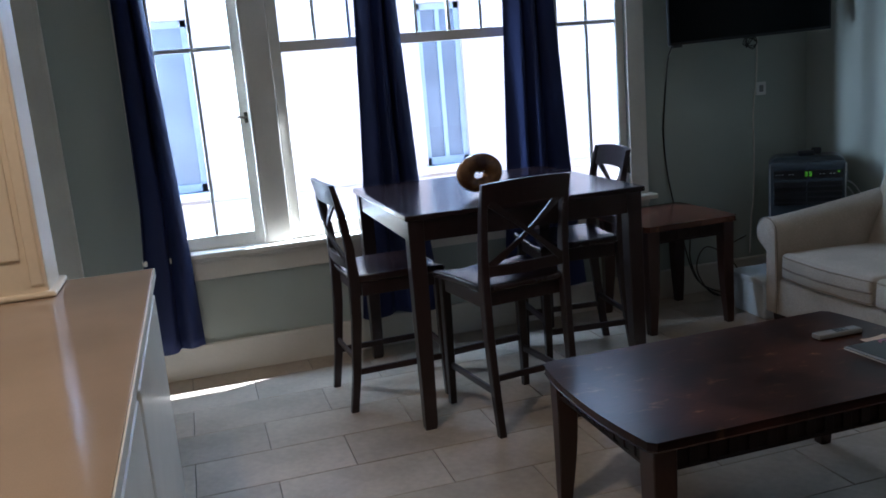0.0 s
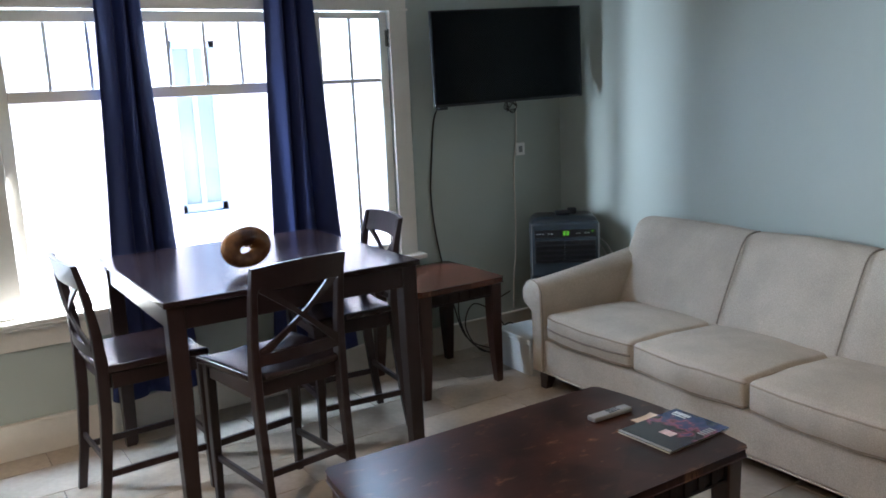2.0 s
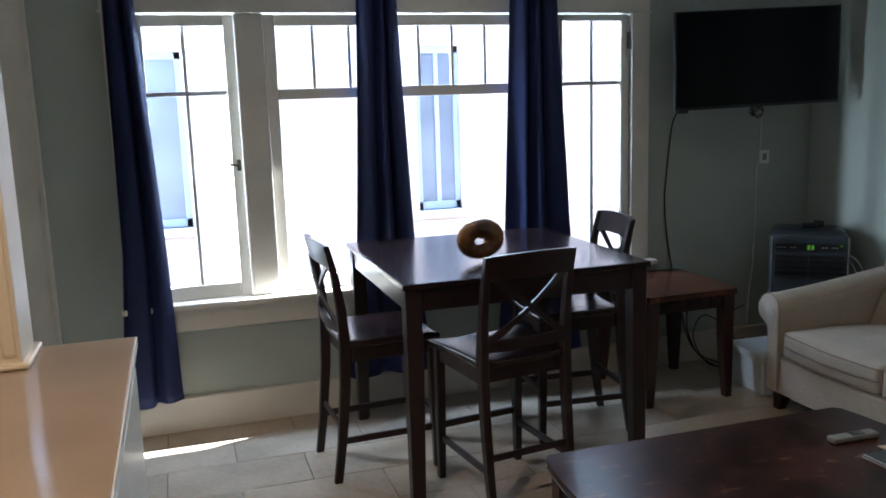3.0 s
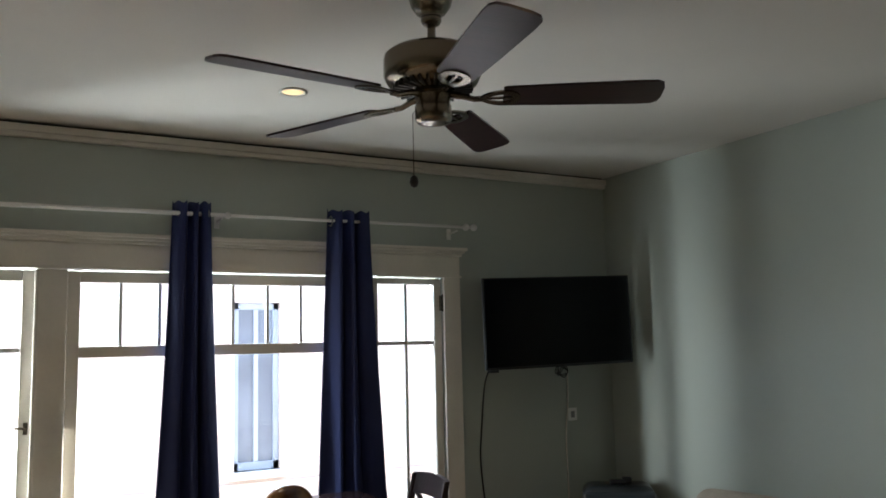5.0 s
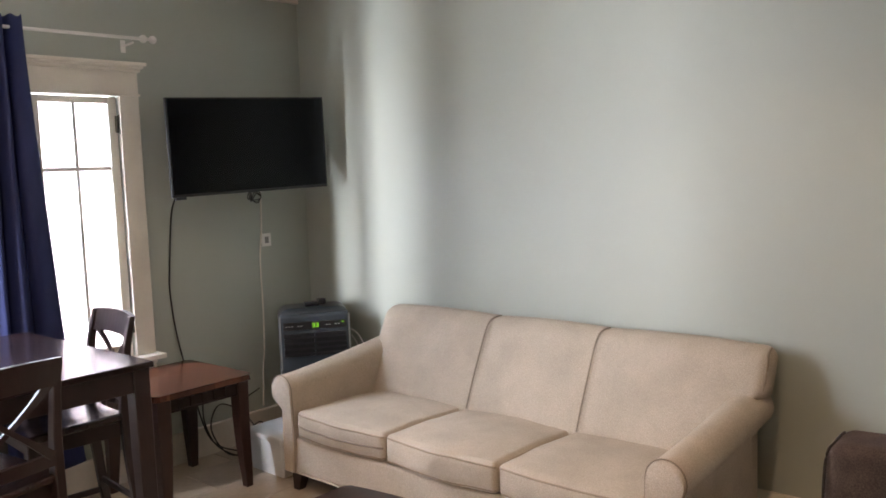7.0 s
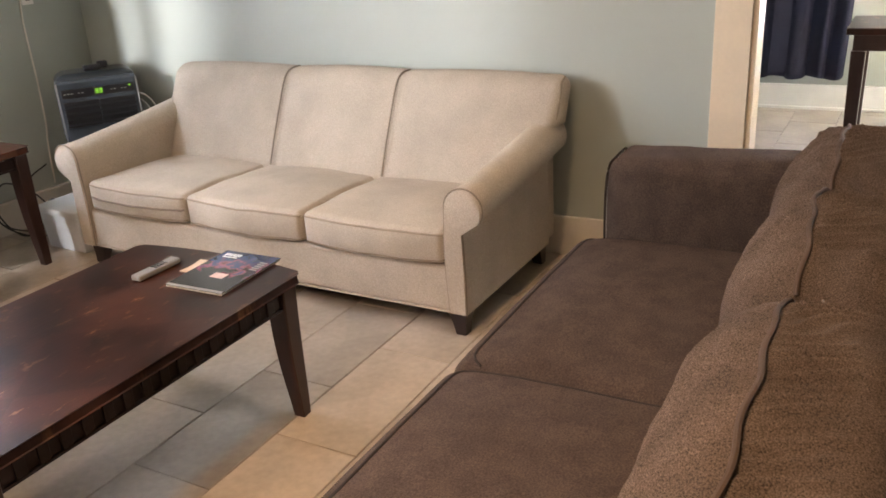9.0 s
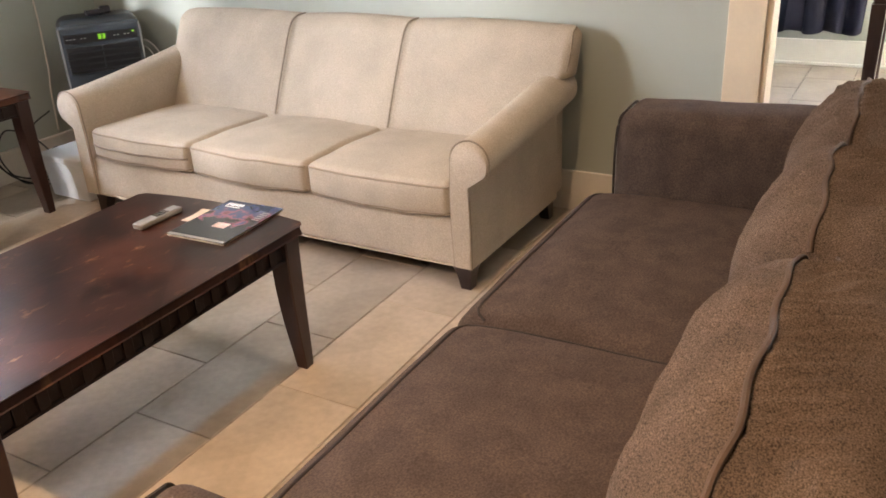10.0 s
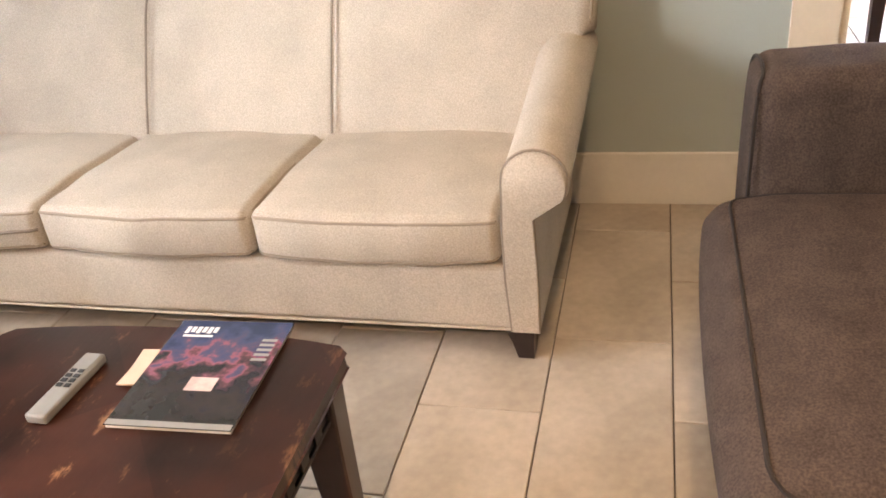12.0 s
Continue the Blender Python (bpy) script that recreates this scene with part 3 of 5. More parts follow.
# ---- ceiling fan ----
def ceiling_fan(cx, cy, zb, turn):
    t = thing("ceiling_fan", pose(cx, cy, zb, 0, 0, turn), "brushed nickel ceiling fan with five dark walnut blades", "ceiling fan")
    top = H - zb
    bm = bmesh.new()
    lathe(bm, [(0.012, top - 0.122), (0.026, top - 0.118), (0.032, top - 0.108), (0.032, top - 0.096), (0.024, top - 0.092), (0.046, top - 0.082), (0.062, top - 0.060), (0.070, top - 0.030), (0.070, top)])
    part("canopy", bm, M_NICKEL, t, smooth=True)
    bm = bmesh.new()
    tube(bm, [(0, 0, top - 0.095), (0, 0, 0.160)], 0.013, 16)
    part("downrod", bm, M_NICKEL, t, smooth=True)
    bm = bmesh.new()
    lathe(bm, [(0.02, 0.180), (0.045, 0.174), (0.050, 0.158), (0.130, 0.153), (0.147, 0.140), (0.150, 0.128), (0.150, 0.078), (0.145, 0.066),
               (0.138, 0.054), (0.095, 0.036), (0.060, 0.030), (0.02, 0.030)], k=48)
    body = part("motor_housing", bm, M_NICKEL, t, "brushed nickel motor housing", smooth=True)
    body.modifiers.new("edge", "EDGE_SPLIT").split_angle = radians(38)
    bm = bmesh.new()
    for i in range(30):
        a = 2 * math.pi * i / 30
        box(bm, (0.070, -0.0035, 0.0330), (0.124, 0.0035, 0.0500), 0.001, Matrix.Rotation(a, 4, "Z") @ Matrix.Translation((0, 0, -0.004)) @ Matrix.Rotation(0.0, 4, "Y"))
    part("vent_ribs", bm, M_BLACK, t, kind="stuff")
    bm = bmesh.new()
    lathe(bm, [(0.03, 0.032), (0.052, 0.028), (0.056, 0.012), (0.052, -0.012), (0.056, -0.018), (0.056, -0.058), (0.050, -0.068), (0.030, -0.072), (0.006, -0.073)], k=40)
    part("switch_housing", bm, M_NICKEL, t, smooth=True)
    bm = bmesh.new()
    tube(bm, [(-0.05, -0.02, -0.030), (-0.062, -0.02, -0.045), (-0.062, -0.02, -0.235)], 0.0016, 6)
    chain = part("pull_chain", bm, M_NICKEL, t)
    bm = bmesh.new()
    lathe(bm, [(0.003, -0.233), (0.012, -0.241), (0.014, -0.255), (0.010, -0.267), (0.003, -0.271)], (-0.062, -0.02, 0), 14)
    part("pull_knob", bm, M_BLACK, chain, "dark round pull knob", smooth=True)
    for i in range(5):
        a = Matrix.Rotation(2 * math.pi * i / 5, 4, "Z")
        bm = bmesh.new()
        out, hole = [], []
        for q in range(20):
            s = 2 * math.pi * q / 20
            out.append(Vector((0.205 + 0.062 * math.cos(s), 0.044 * math.sin(s) * (1.0 + 0.25 * math.cos(s)), 0)))
            hole.append(Vector((0.205 + 0.040 * math.cos(s), 0.024 * math.sin(s) * (1.0 + 0.25 * math.cos(s)), 0)))
        tilt = Matrix.Translation((0, 0, 0.004)) @ Matrix.Rotation(radians(-11), 4, "X")
        rings = [[tilt @ (p + Vector((0, 0, z))) for p in ring] for ring, z in ((out, 0.003), (out, -0.003), (hole, -0.003), (hole, 0.003), (out, 0.003))]
        loft(bm, rings, caps=False)
        box(bm, (0.165, -0.004, -0.003), (0.25, 0.004, 0.003), 0.001, tilt)
        tube(bm, [(0.045, 0, 0.020), (0.090, 0, 0.012), (0.125, 0, 0.002), (0.150, 0, 0.003)], [0.012, 0.010, 0.009, 0.009], 10)
        bmesh.ops.transform(bm, matrix=a, verts=bm.verts)
        arm = part("blade_iron", bm, M_NICKEL, t, "pierced nickel blade bracket", smooth=False)
        bm = bmesh.new()
        prof = [(0.215, 0.052), (0.225, 0.056), (0.42, 0.064), (0.63, 0.070), (0.675, 0.068), (0.693, 0.056), (0.700, 0.030)]
        upper = [Vector((x, y, 0)) for x, y in prof] + [Vector((x, -y, 0)) for x, y in reversed(prof)]
        tl = Matrix.Translation((0, 0, 0.010)) @ Matrix.Rotation(radians(-11), 4, "X")
        loft(bm, [[a @ tl @ (p + Vector((0, 0, z))) for p in upper] for z in (-0.0035, 0.0035)])
        part("blade", bm, M_BLADE, t, "dark walnut fan blade")
    return t


ceiling_fan(1.275, 2.410, 2.400, -30)


# ---- television ----
def television():
    t = thing("television", pose(3.130, 4.290, 1.799, 1.0, -1.4, -10.8), "black flat screen television, switched off, on a wall bracket", "television")
    part("frame", boxes(((-0.482, -0.012, -0.268), (0.482, 0.012, 0.266)), ((-0.38, 0.012, -0.22), (0.38, 0.045, 0.16)), bevel=0.004), M_BLACK, t)
    part("screen", boxes(((-0.472, -0.0145, -0.252), (0.472, -0.0122, 0.258)), bevel=0.0005), M_SCREEN, t, "dark glossy screen")
    part("logo_plate", boxes(((-0.465, -0.0155, -0.282), (-0.405, -0.004, -0.266)), bevel=0.002), M_CHAR, t)
    bm = boxes(((-0.10, 0.045, -0.12), (0.10, 0.062, 0.12)), bevel=0.003)
    tube(bm, [(0, 0.06, 0), (0.06, 0.14, 0), (0.02, 0.245, 0)], 0.016, 10)
    tube(bm, [(0, 0.06, -0.06), (0.06, 0.14, -0.06), (0.02, 0.245, -0.06)], 0.012, 10)
    part("wall_bracket", bm, M_BLACK, t)
    bm = bmesh.new()
    for s in range(3):
        tube(bm, smooth_line([(0.02 + s * 0.01, 0.05, -0.20), (0.00 - s * 0.012, 0.04, -0.30), (0.03, 0.03, -0.335 + 0.01 * s), (0.06, 0.04, -0.30), (0.05 - s * 0.02, 0.05, -0.27),
                              (-0.01, 0.03, -0.325)], 6), 0.003, 6)
    part("cable_tangle", bm, M_BLACK, t)
    return t


television()


def cable(name, pts, r, material, label):
    bm = bmesh.new()
    tube(bm, smooth_line(pts, 8), r, 8)
    ob = part(name, bm, material, smooth=True)
    return tagged(ob, label, "cable")


YW = Y1 - 0.006
cable("television_cable", [(2.74, 4.47, 1.52), (2.752, YW - 0.01, 1.42), (2.728, YW, 1.15), (2.718, YW, 1.00), (2.735, YW, 0.80), (2.762, YW - 0.01, 0.62), (2.79, 4.50, 0.40),
                           (2.86, 4.46, 0.12), (3.02, 4.44, 0.010), (3.12, 4.42, 0.008)], 0.0045, M_BLACK, "thin black cable hanging from the television down the wall")
cable("wall_conduit_cable", [(3.380, YW, 1.55), (3.372, YW, 1.30), (3.350, YW, 1.10), (3.352, YW, 0.80), (3.345, YW, 0.55), (3.32, YW - 0.01, 0.42), (3.30, YW - 0.02, 0.20)], 0.005, M_TRIM,
      "cream painted cable running down the wall")
cable("floor_cable", [(2.85, 4.50, 0.36), (2.80, 4.42, 0.24), (2.84, 4.36, 0.10), (2.98, 4.30, 0.012), (3.14, 4.34, 0.02), (3.10, 4.44, 0.20), (2.95, 4.48, 0.30), (2.86, 4.45, 0.18),
                      (2.92, 4.38, 0.03), (3.08, 4.36, 0.008), (3.2, 4.40, 0.01)], 0.0045, M_BLACK, "looped black cable lying in the corner")
cable("floor_cable", [(3.22, 4.46, 0.34), (3.10, 4.47, 0.28), (3.02, 4.42, 0.16), (3.06, 4.34, 0.03), (3.18, 4.30, 0.06), (3.16, 4.38, 0.16), (3.08, 4.40, 0.10), (3.14, 4.32, 0.01),
                      (3.24, 4.32, 0.01)], 0.0045, M_BLACK, "looped black cable lying in the corner")
cable("white_cable", [(3.635, 4.19, 0.66), (3.69, 4.12, 0.655), (3.715, 4.06, 0.58), (3.72, 4.03, 0.45), (3.72, 4.02, 0.05)], 0.0045, M_WHITE, "white cable bent down behind the air conditioner")
cable("white_cable", [(3.635, 4.21, 0.63), (3.685, 4.14, 0.625), (3.705, 4.09, 0.55), (3.71, 4.06, 0.42), (3.71, 4.05, 0.05)], 0.004, M_WHITE, "white cable bent down behind the air conditioner")

outlet = thing("wall_outlet", pose(3.406, Y1, 1.223), "small white cable outlet plate on the wall", "wall outlet")
part("plate", boxes(((-0.035, -0.008, -0.040), (0.035, 0, 0.040)), bevel=0.003), M_WHITE, outlet)
part("socket", boxes(((-0.014, -0.011, -0.020), (0.014, -0.0082, 0.020)), bevel=0.001), M_SILVER, outlet)


# ---- air conditioner ----
def air_conditioner():
    t = thing("portable_air_conditioner", pose(3.462, 4.215, 0, 0, 0, -36) @ Matrix.Diagonal((1.18, 1.0, 1.02, 1.0)), "charcoal portable air conditioner with green lit digits, in the corner", "air conditioner")
    part("body", soft_box((-0.175, -0.115, 0.03), (0.175, 0.16, 0.815), 0.055, (6, 4, 8)), M_CHAR, t, smooth=True)
    part("front_panel", soft_box((-0.180, -0.150, 0.46), (0.175, -0.100, 0.790), 0.022, (6, 2, 6)), M_GREYPLAST, t, "glossy grey front panel", smooth=True)
    part("control_strip", boxes(((-0.160, -0.1545, 0.700), (0.155, -0.149, 0.745)), bevel=0.002), M_BLACK, t)
    bm = bmesh.new()
    for x in (-0.145, -0.130, -0.115, -0.085, -0.07, 0.055, 0.07, 0.10, 0.115):
        box(bm, (x - 0.005, -0.1560, 0.721), (x + 0.005, -0.1546, 0.724), 0)
    part("printed_marks", bm, M_TICK, t, kind="stuff")
    for x in (-0.010, 0.008):
        digits = bmesh.new()
        for lo, hi in (((-0.005, 0.018), (0.005, 0.021)), ((-0.005, 0.008), (0.005, 0.011)), ((-0.005, -0.002), (0.005, 0.001)), ((0.004, -0.001), (0.0065, 0.020))):
            box(digits, (x + lo[0], -0.1562, 0.714 + lo[1]), (x + hi[0], -0.1546, 0.714 + hi[1]), 0)
        part("digit", digits, M_GREEN, t, "lit green digit")
    part("status_light", boxes(((0.132, -0.1562, 0.730), (0.139, -0.1546, 0.738)), bevel=0), M_GREEN, t)
    part("grille_recess", boxes(((-0.158, -0.1535, 0.545), (0.152, -0.148, 0.680)), bevel=0.002), M_BLACK, t)
    # silver strips that paint the highlights along the glossy panel's upright edges
    for x in (-0.174, 0.168):
        part("edge_highlight", boxes(((x - 0.003, -0.1515, 0.47), (x + 0.003, -0.146, 0.78)), bevel=0.001), M_SILVER, t)
    for i in range(4):
        bm = bmesh.new()
        box(bm, (-0.155, -0.012, -0.002), (0.149, 0.006, 0.002), 0.001, Matrix.Translation((0, -0.155, 0.562 + i * 0.031)) @ Matrix.Rotation(0.5, 4, "X"))
        part("louvre", bm, M_BLACK, t)
    part("grille_divider", boxes(((-0.008, -0.160, 0.548), (-0.002, -0.153, 0.678)), bevel=0.001), M_CHAR, t)
    part("lower_panel", soft_box((-0.172, -0.125, 0.06), (0.172, -0.100, 0.44), 0.012, (4, 2, 4)), M_BLACK, t, smooth=True)
    for x in (-0.14, 0.14):
        for y in (-0.07, 0.12):
            bm = bmesh.new()
            tube(bm, [(x - 0.012, y, 0.022), (x + 0.012, y, 0.022)], 0.022, 14)
            part("castor", bm, M_BLACK, t)


air_conditioner()
rc = thing("cable_plug_adapter", pose(3.455, 4.20, 0.832, 0, 0, -30), "black power adapter with a coiled lead on the air conditioner", "power adapter")
part("body", soft_box((-0.055, -0.03, 0), (0.035, 0.03, 0.028), 0.010, (3, 2, 2)), M_BLACK, rc, smooth=True)
part("second_plug", soft_box((0.02, -0.02, 0.004), (0.075, 0.022, 0.042), 0.010, (3, 2, 2)), M_BLACK, rc, smooth=True)

# ---- storage bin beside the sofa ----
binn = thing("storage_bin", pose(3.06, 3.99, 0, 0, 0, -2), "frosted white plastic storage bin with lid, beside the sofa", "storage bin")
part("body", soft_box((-0.17, -0.15, 0.0), (0.30, 0.16, 0.20), 0.015, (4, 4, 3), warp=lambda p: (p.x * (0.93 + 0.35 * p.z), p.y * (0.93 + 0.35 * p.z), p.z)), M_BIN, binn, smooth=True)
part("lid", soft_box((-0.185, -0.165, 0.195), (0.315, 0.175, 0.232), 0.010, (4, 4, 1)), M_BIN, binn, "white lid", smooth=True)


# ---- dining table ----
def dining_table(x0, x1, y0, y1, top):
    cx, cy = (x0 + x1) / 2, (y0 + y1) / 2
    t = thing("dining_table", pose(cx, cy, 0), "square counter-height espresso wood dining table by the windows", "dining table")
    a, b = (x1 - x0) / 2, (y1 - y0) / 2
    part("tabletop", boxes(((-a, -b, top - 0.024), (a, b, top)), bevel=0.004), M_ESPTOP, t, "glossy dark tabletop")
    i, s = 0.022, 0.068
    for lo, hi in (((-a + i, -b + i, top - 0.115), (a - i, -b + i + 0.022, top - 0.0245)), ((-a + i, b - i - 0.022, top - 0.115), (a - i, b - i, top - 0.0245)),
                   ((-a + i, -b + i + 0.0225, top - 0.115), (-a + i + 0.022, b - i - 0.0225, top - 0.0245)),
                   ((a - i - 0.022, -b + i + 0.0225, top - 0.115), (a - i, b - i - 0.0225, top - 0.0245))):
        part("apron", boxes((lo, hi), bevel=0.002), M_ESPRESSO, t)
    for sx in (-1, 1):
        for sy in (-1, 1):
            bm = bmesh.new()
            ox, oy = sx * (a - 0.012 - s / 2), sy * (b - 0.012 - s / 2)
            rings = []
            for z, h in ((0, 0.024), (0.02, 0.027), (0.55, s / 2 - 0.001), (top - 0.025, s / 2)):
                cxx, cyy = ox + sx * (s / 2 - h), oy + sy * (s / 2 - h)
                rings.append([Vector((cxx + p * h, cyy + q * h, z)) for p, q in ((-1, -0.9), (-0.9, -1), (0.9, -1), (1, -0.9), (1, 0.9), (0.9, 1), (-0.9, 1), (-1, 0.9))])
            loft(bm, rings)
            part("leg", bm, M_ESPRESSO, t)
    return t


dining_table(0.787, 1.868, 3.300, 4.410, 0.926)


# ---- counter-height chairs ----
def dining_chair():
    """Faces +y; the origin lies on the floor under the middle of the seat."""
    t = thing("dining_chair", pose(0, 0, 0), "espresso wood counter chair with crossed back, facing the window", "chair", "chairs round the dining table")
    w, zs = 0.205, 0.625

    def saddle(p):
        u, v = p.x / 0.215, (p.y + 0.01) / 0.21
        dip = 0.016 * (1 - u * u) * (1 - max(0, -v) * 0.2) * (1 if p.z > zs - 0.01 else 0.2)
        rise = 0.008 * math.exp(-(u / 0.22) ** 2) * max(0, v) * (1 if p.z > zs - 0.01 else 0)
        taper = 1.0 + 0.06 * v
        return (p.x * taper, p.y, p.z - dip + rise - 0.006 * max(0, v) ** 2)

    part("seat", soft_box((-0.215, -0.215, zs - 0.028), (0.215, 0.215, zs + 0.008), 0.012, (12, 10, 1), warp=saddle), M_CHAIRSEAT, t, "dished wooden seat", smooth=True)
    ap = zs - 0.030
    part("seat_frame", boxes(((-0.185, 0.172, ap - 0.062), (0.185, 0.190, ap)), ((-0.178, -0.190, ap - 0.062), (0.178, -0.172, ap)),
                             ((-0.196, -0.172, ap - 0.062), (-0.178, 0.172, ap)), ((0.178, -0.172, ap - 0.062), (0.196, 0.172, ap)), bevel=0.002), M_ESPRESSO, t)

    def square_leg(name, pts, sizes):
        bm = bmesh.new()
        rings = []
        for (x, y, z), (hx, hy) in zip(pts, sizes):
            rings.append([Vector((x + p * hx, y + q * hy, z)) for p, q in ((-1, -0.8), (-0.8, -1), (0.8, -1), (1, -0.8), (1, 0.8), (0.8, 1), (-0.8, 1), (-1, 0.8))])
        loft(bm, rings)
        part(name, bm, M_ESPRESSO, t)

    for s in (-1, 1):
        square_leg("leg", [(s * 0.192, 0.192, 0), (s * 0.190, 0.188, 0.3), (s * 0.188, 0.186, ap)], [(0.015, 0.015), (0.019, 0.019), (0.020, 0.020)])
        square_leg("leg", [(s * 0.184, -0.262, 0), (s * 0.185, -0.236, 0.18), (s * 0.187, -0.213, 0.42), (s * 0.188, -0.205, 0.62), (s * 0.187, -0.212, 0.76),
                           (s * 0.186, -0.232, 0.91), (s * 0.185, -0.262, 1.040)],
                   [(0.015, 0.017), (0.016, 0.019), (0.017, 0.022), (0.018, 0.024), (0.016, 0.020), (0.015, 0.016), (0.014, 0.012)])
    # top rail, gently curved
    bm = bmesh.new()
    rings = []
    for i in range(13):
        u = -1 + i / 6
        x = 0.2000 * u
        bow = 0.024 * (1 - u * u)
        zt = 1.052 - 0.010 * u * u
        y_hi, y_lo = -0.265 - bow, -0.240 - bow
        rings.append([Vector((x, y_hi - 0.010, zt)), Vector((x, y_hi + 0.010, zt)), Vector((x, y_lo + 0.011, zt - 0.098)), Vector((x, y_lo - 0.011, zt - 0.098))])
    loft(bm, rings)
    part("top_rail", bm, M_ESPRESSO, t, "curved top rail")
    bm = bmesh.new()
    rings = []
    for i in range(9):
        u = -1 + i / 4
        bow = 0.014 * (1 - u * u)
        rings.append([Vector((0.174 * u, -0.219 - bow + d, z)) for d, z in ((-0.009, 0.708), (0.009, 0.708), (0.009, 0.664), (-0.009, 0.664))])
    loft(bm, rings)
    part("lower_rail", bm, M_ESPRESSO, t)
    for s in (-1, 1):
        bm = bmesh.new()
        rings = []
        for i in range(11):
            u = i / 10
            x = s * (-0.165 + 0.330 * u)
            z = 0.700 + 0.266 * u
            y = -0.222 - 0.034 * u - 0.022 * math.sin(math.pi * u) + s * 0.004
            hw = 0.017 - 0.008 * math.sin(math.pi * u)
            dx, dz = 0.330 * s, 0.266
            ln = math.hypot(dx, dz)
            nx, nz = -dz / ln, dx / ln
            rings.append([Vector((x + nx * hw, y - 0.006, z + nz * hw)), Vector((x + nx * hw, y + 0.006, z + nz * hw)),
                          Vector((x - nx * hw, y + 0.006, z - nz * hw)), Vector((x - nx * hw, y - 0.006, z - nz * hw))])
        loft(bm, rings)
        part("cross_slat", bm, M_ESPRESSO, t)
    part("stretcher", boxes(((-0.172, 0.181, 0.225), (0.172, 0.197, 0.255)), bevel=0.003), M_ESPRESSO, t)
    part("stretcher", boxes(((-0.171, -0.236, 0.225), (0.171, -0.222, 0.252)), bevel=0.003), M_ESPRESSO, t)
    for s in (-1, 1):
        bm = bmesh.new()
        box(bm, (-0.008, -0.222, -0.014), (0.008, 0.176, 0.014), 0.003, Matrix.Translation((s * 0.187, 0, 0.185)))
        part("stretcher", bm, M_ESPRESSO, t)
    return t


def put_chair(m, label):
    return tagged(copy_thing(base_chair, m), label)


base_chair = dining_chair()
put_chair(pose(0.812, 3.865, 0, 0, 0, -87), "espresso wood chair, crossed back, at the dining table's counter end")
put_chair(pose(1.765, 3.915, 0, 0, 0, 85), "espresso wood chair, crossed back, between dining table and end table")
base_chair.matrix_world = pose(1.212, 3.395, 0, 0, 0, 8)

# ---- wooden ring vase ----
vase = thing("ring_vase", pose(1.222, 3.622, 0.926, 0, 0, 10), "polished amber and brown wooden ring sculpture on the dining table", "sculpture")
bm = bmesh.new()
R, r = 0.0555, 0.043
rings = []
for i in range(41):
    a = 2 * math.pi * i / 40
    thick = r * (1.0 + 0.16 * math.cos(a - 1.2))
    rr = []
    for q in range(18):
        b = 2 * math.pi * q / 18
        rad = R + 0.006 * math.cos(2 * a) + thick * math.cos(b) * 0.92
        rr.append(Vector((rad * math.cos(a) * 1.13, thick * 0.85 * math.sin(b), 0.095 + rad * math.sin(a) * 0.98)))
    rings.append(rr)
loft(bm, rings, caps=False)
bmesh.ops.remove_doubles(bm, verts=bm.verts, dist=0.0005)
M_VASE = shader("amber turned wood", (0.30, 0.13, 0.035), 0.15, vary=0.3, scale=9, fine=40, color2=(0.06, 0.022, 0.010), bump=0.02, coat=0.5)
part("ring", bm, M_VASE, vase, smooth=True)


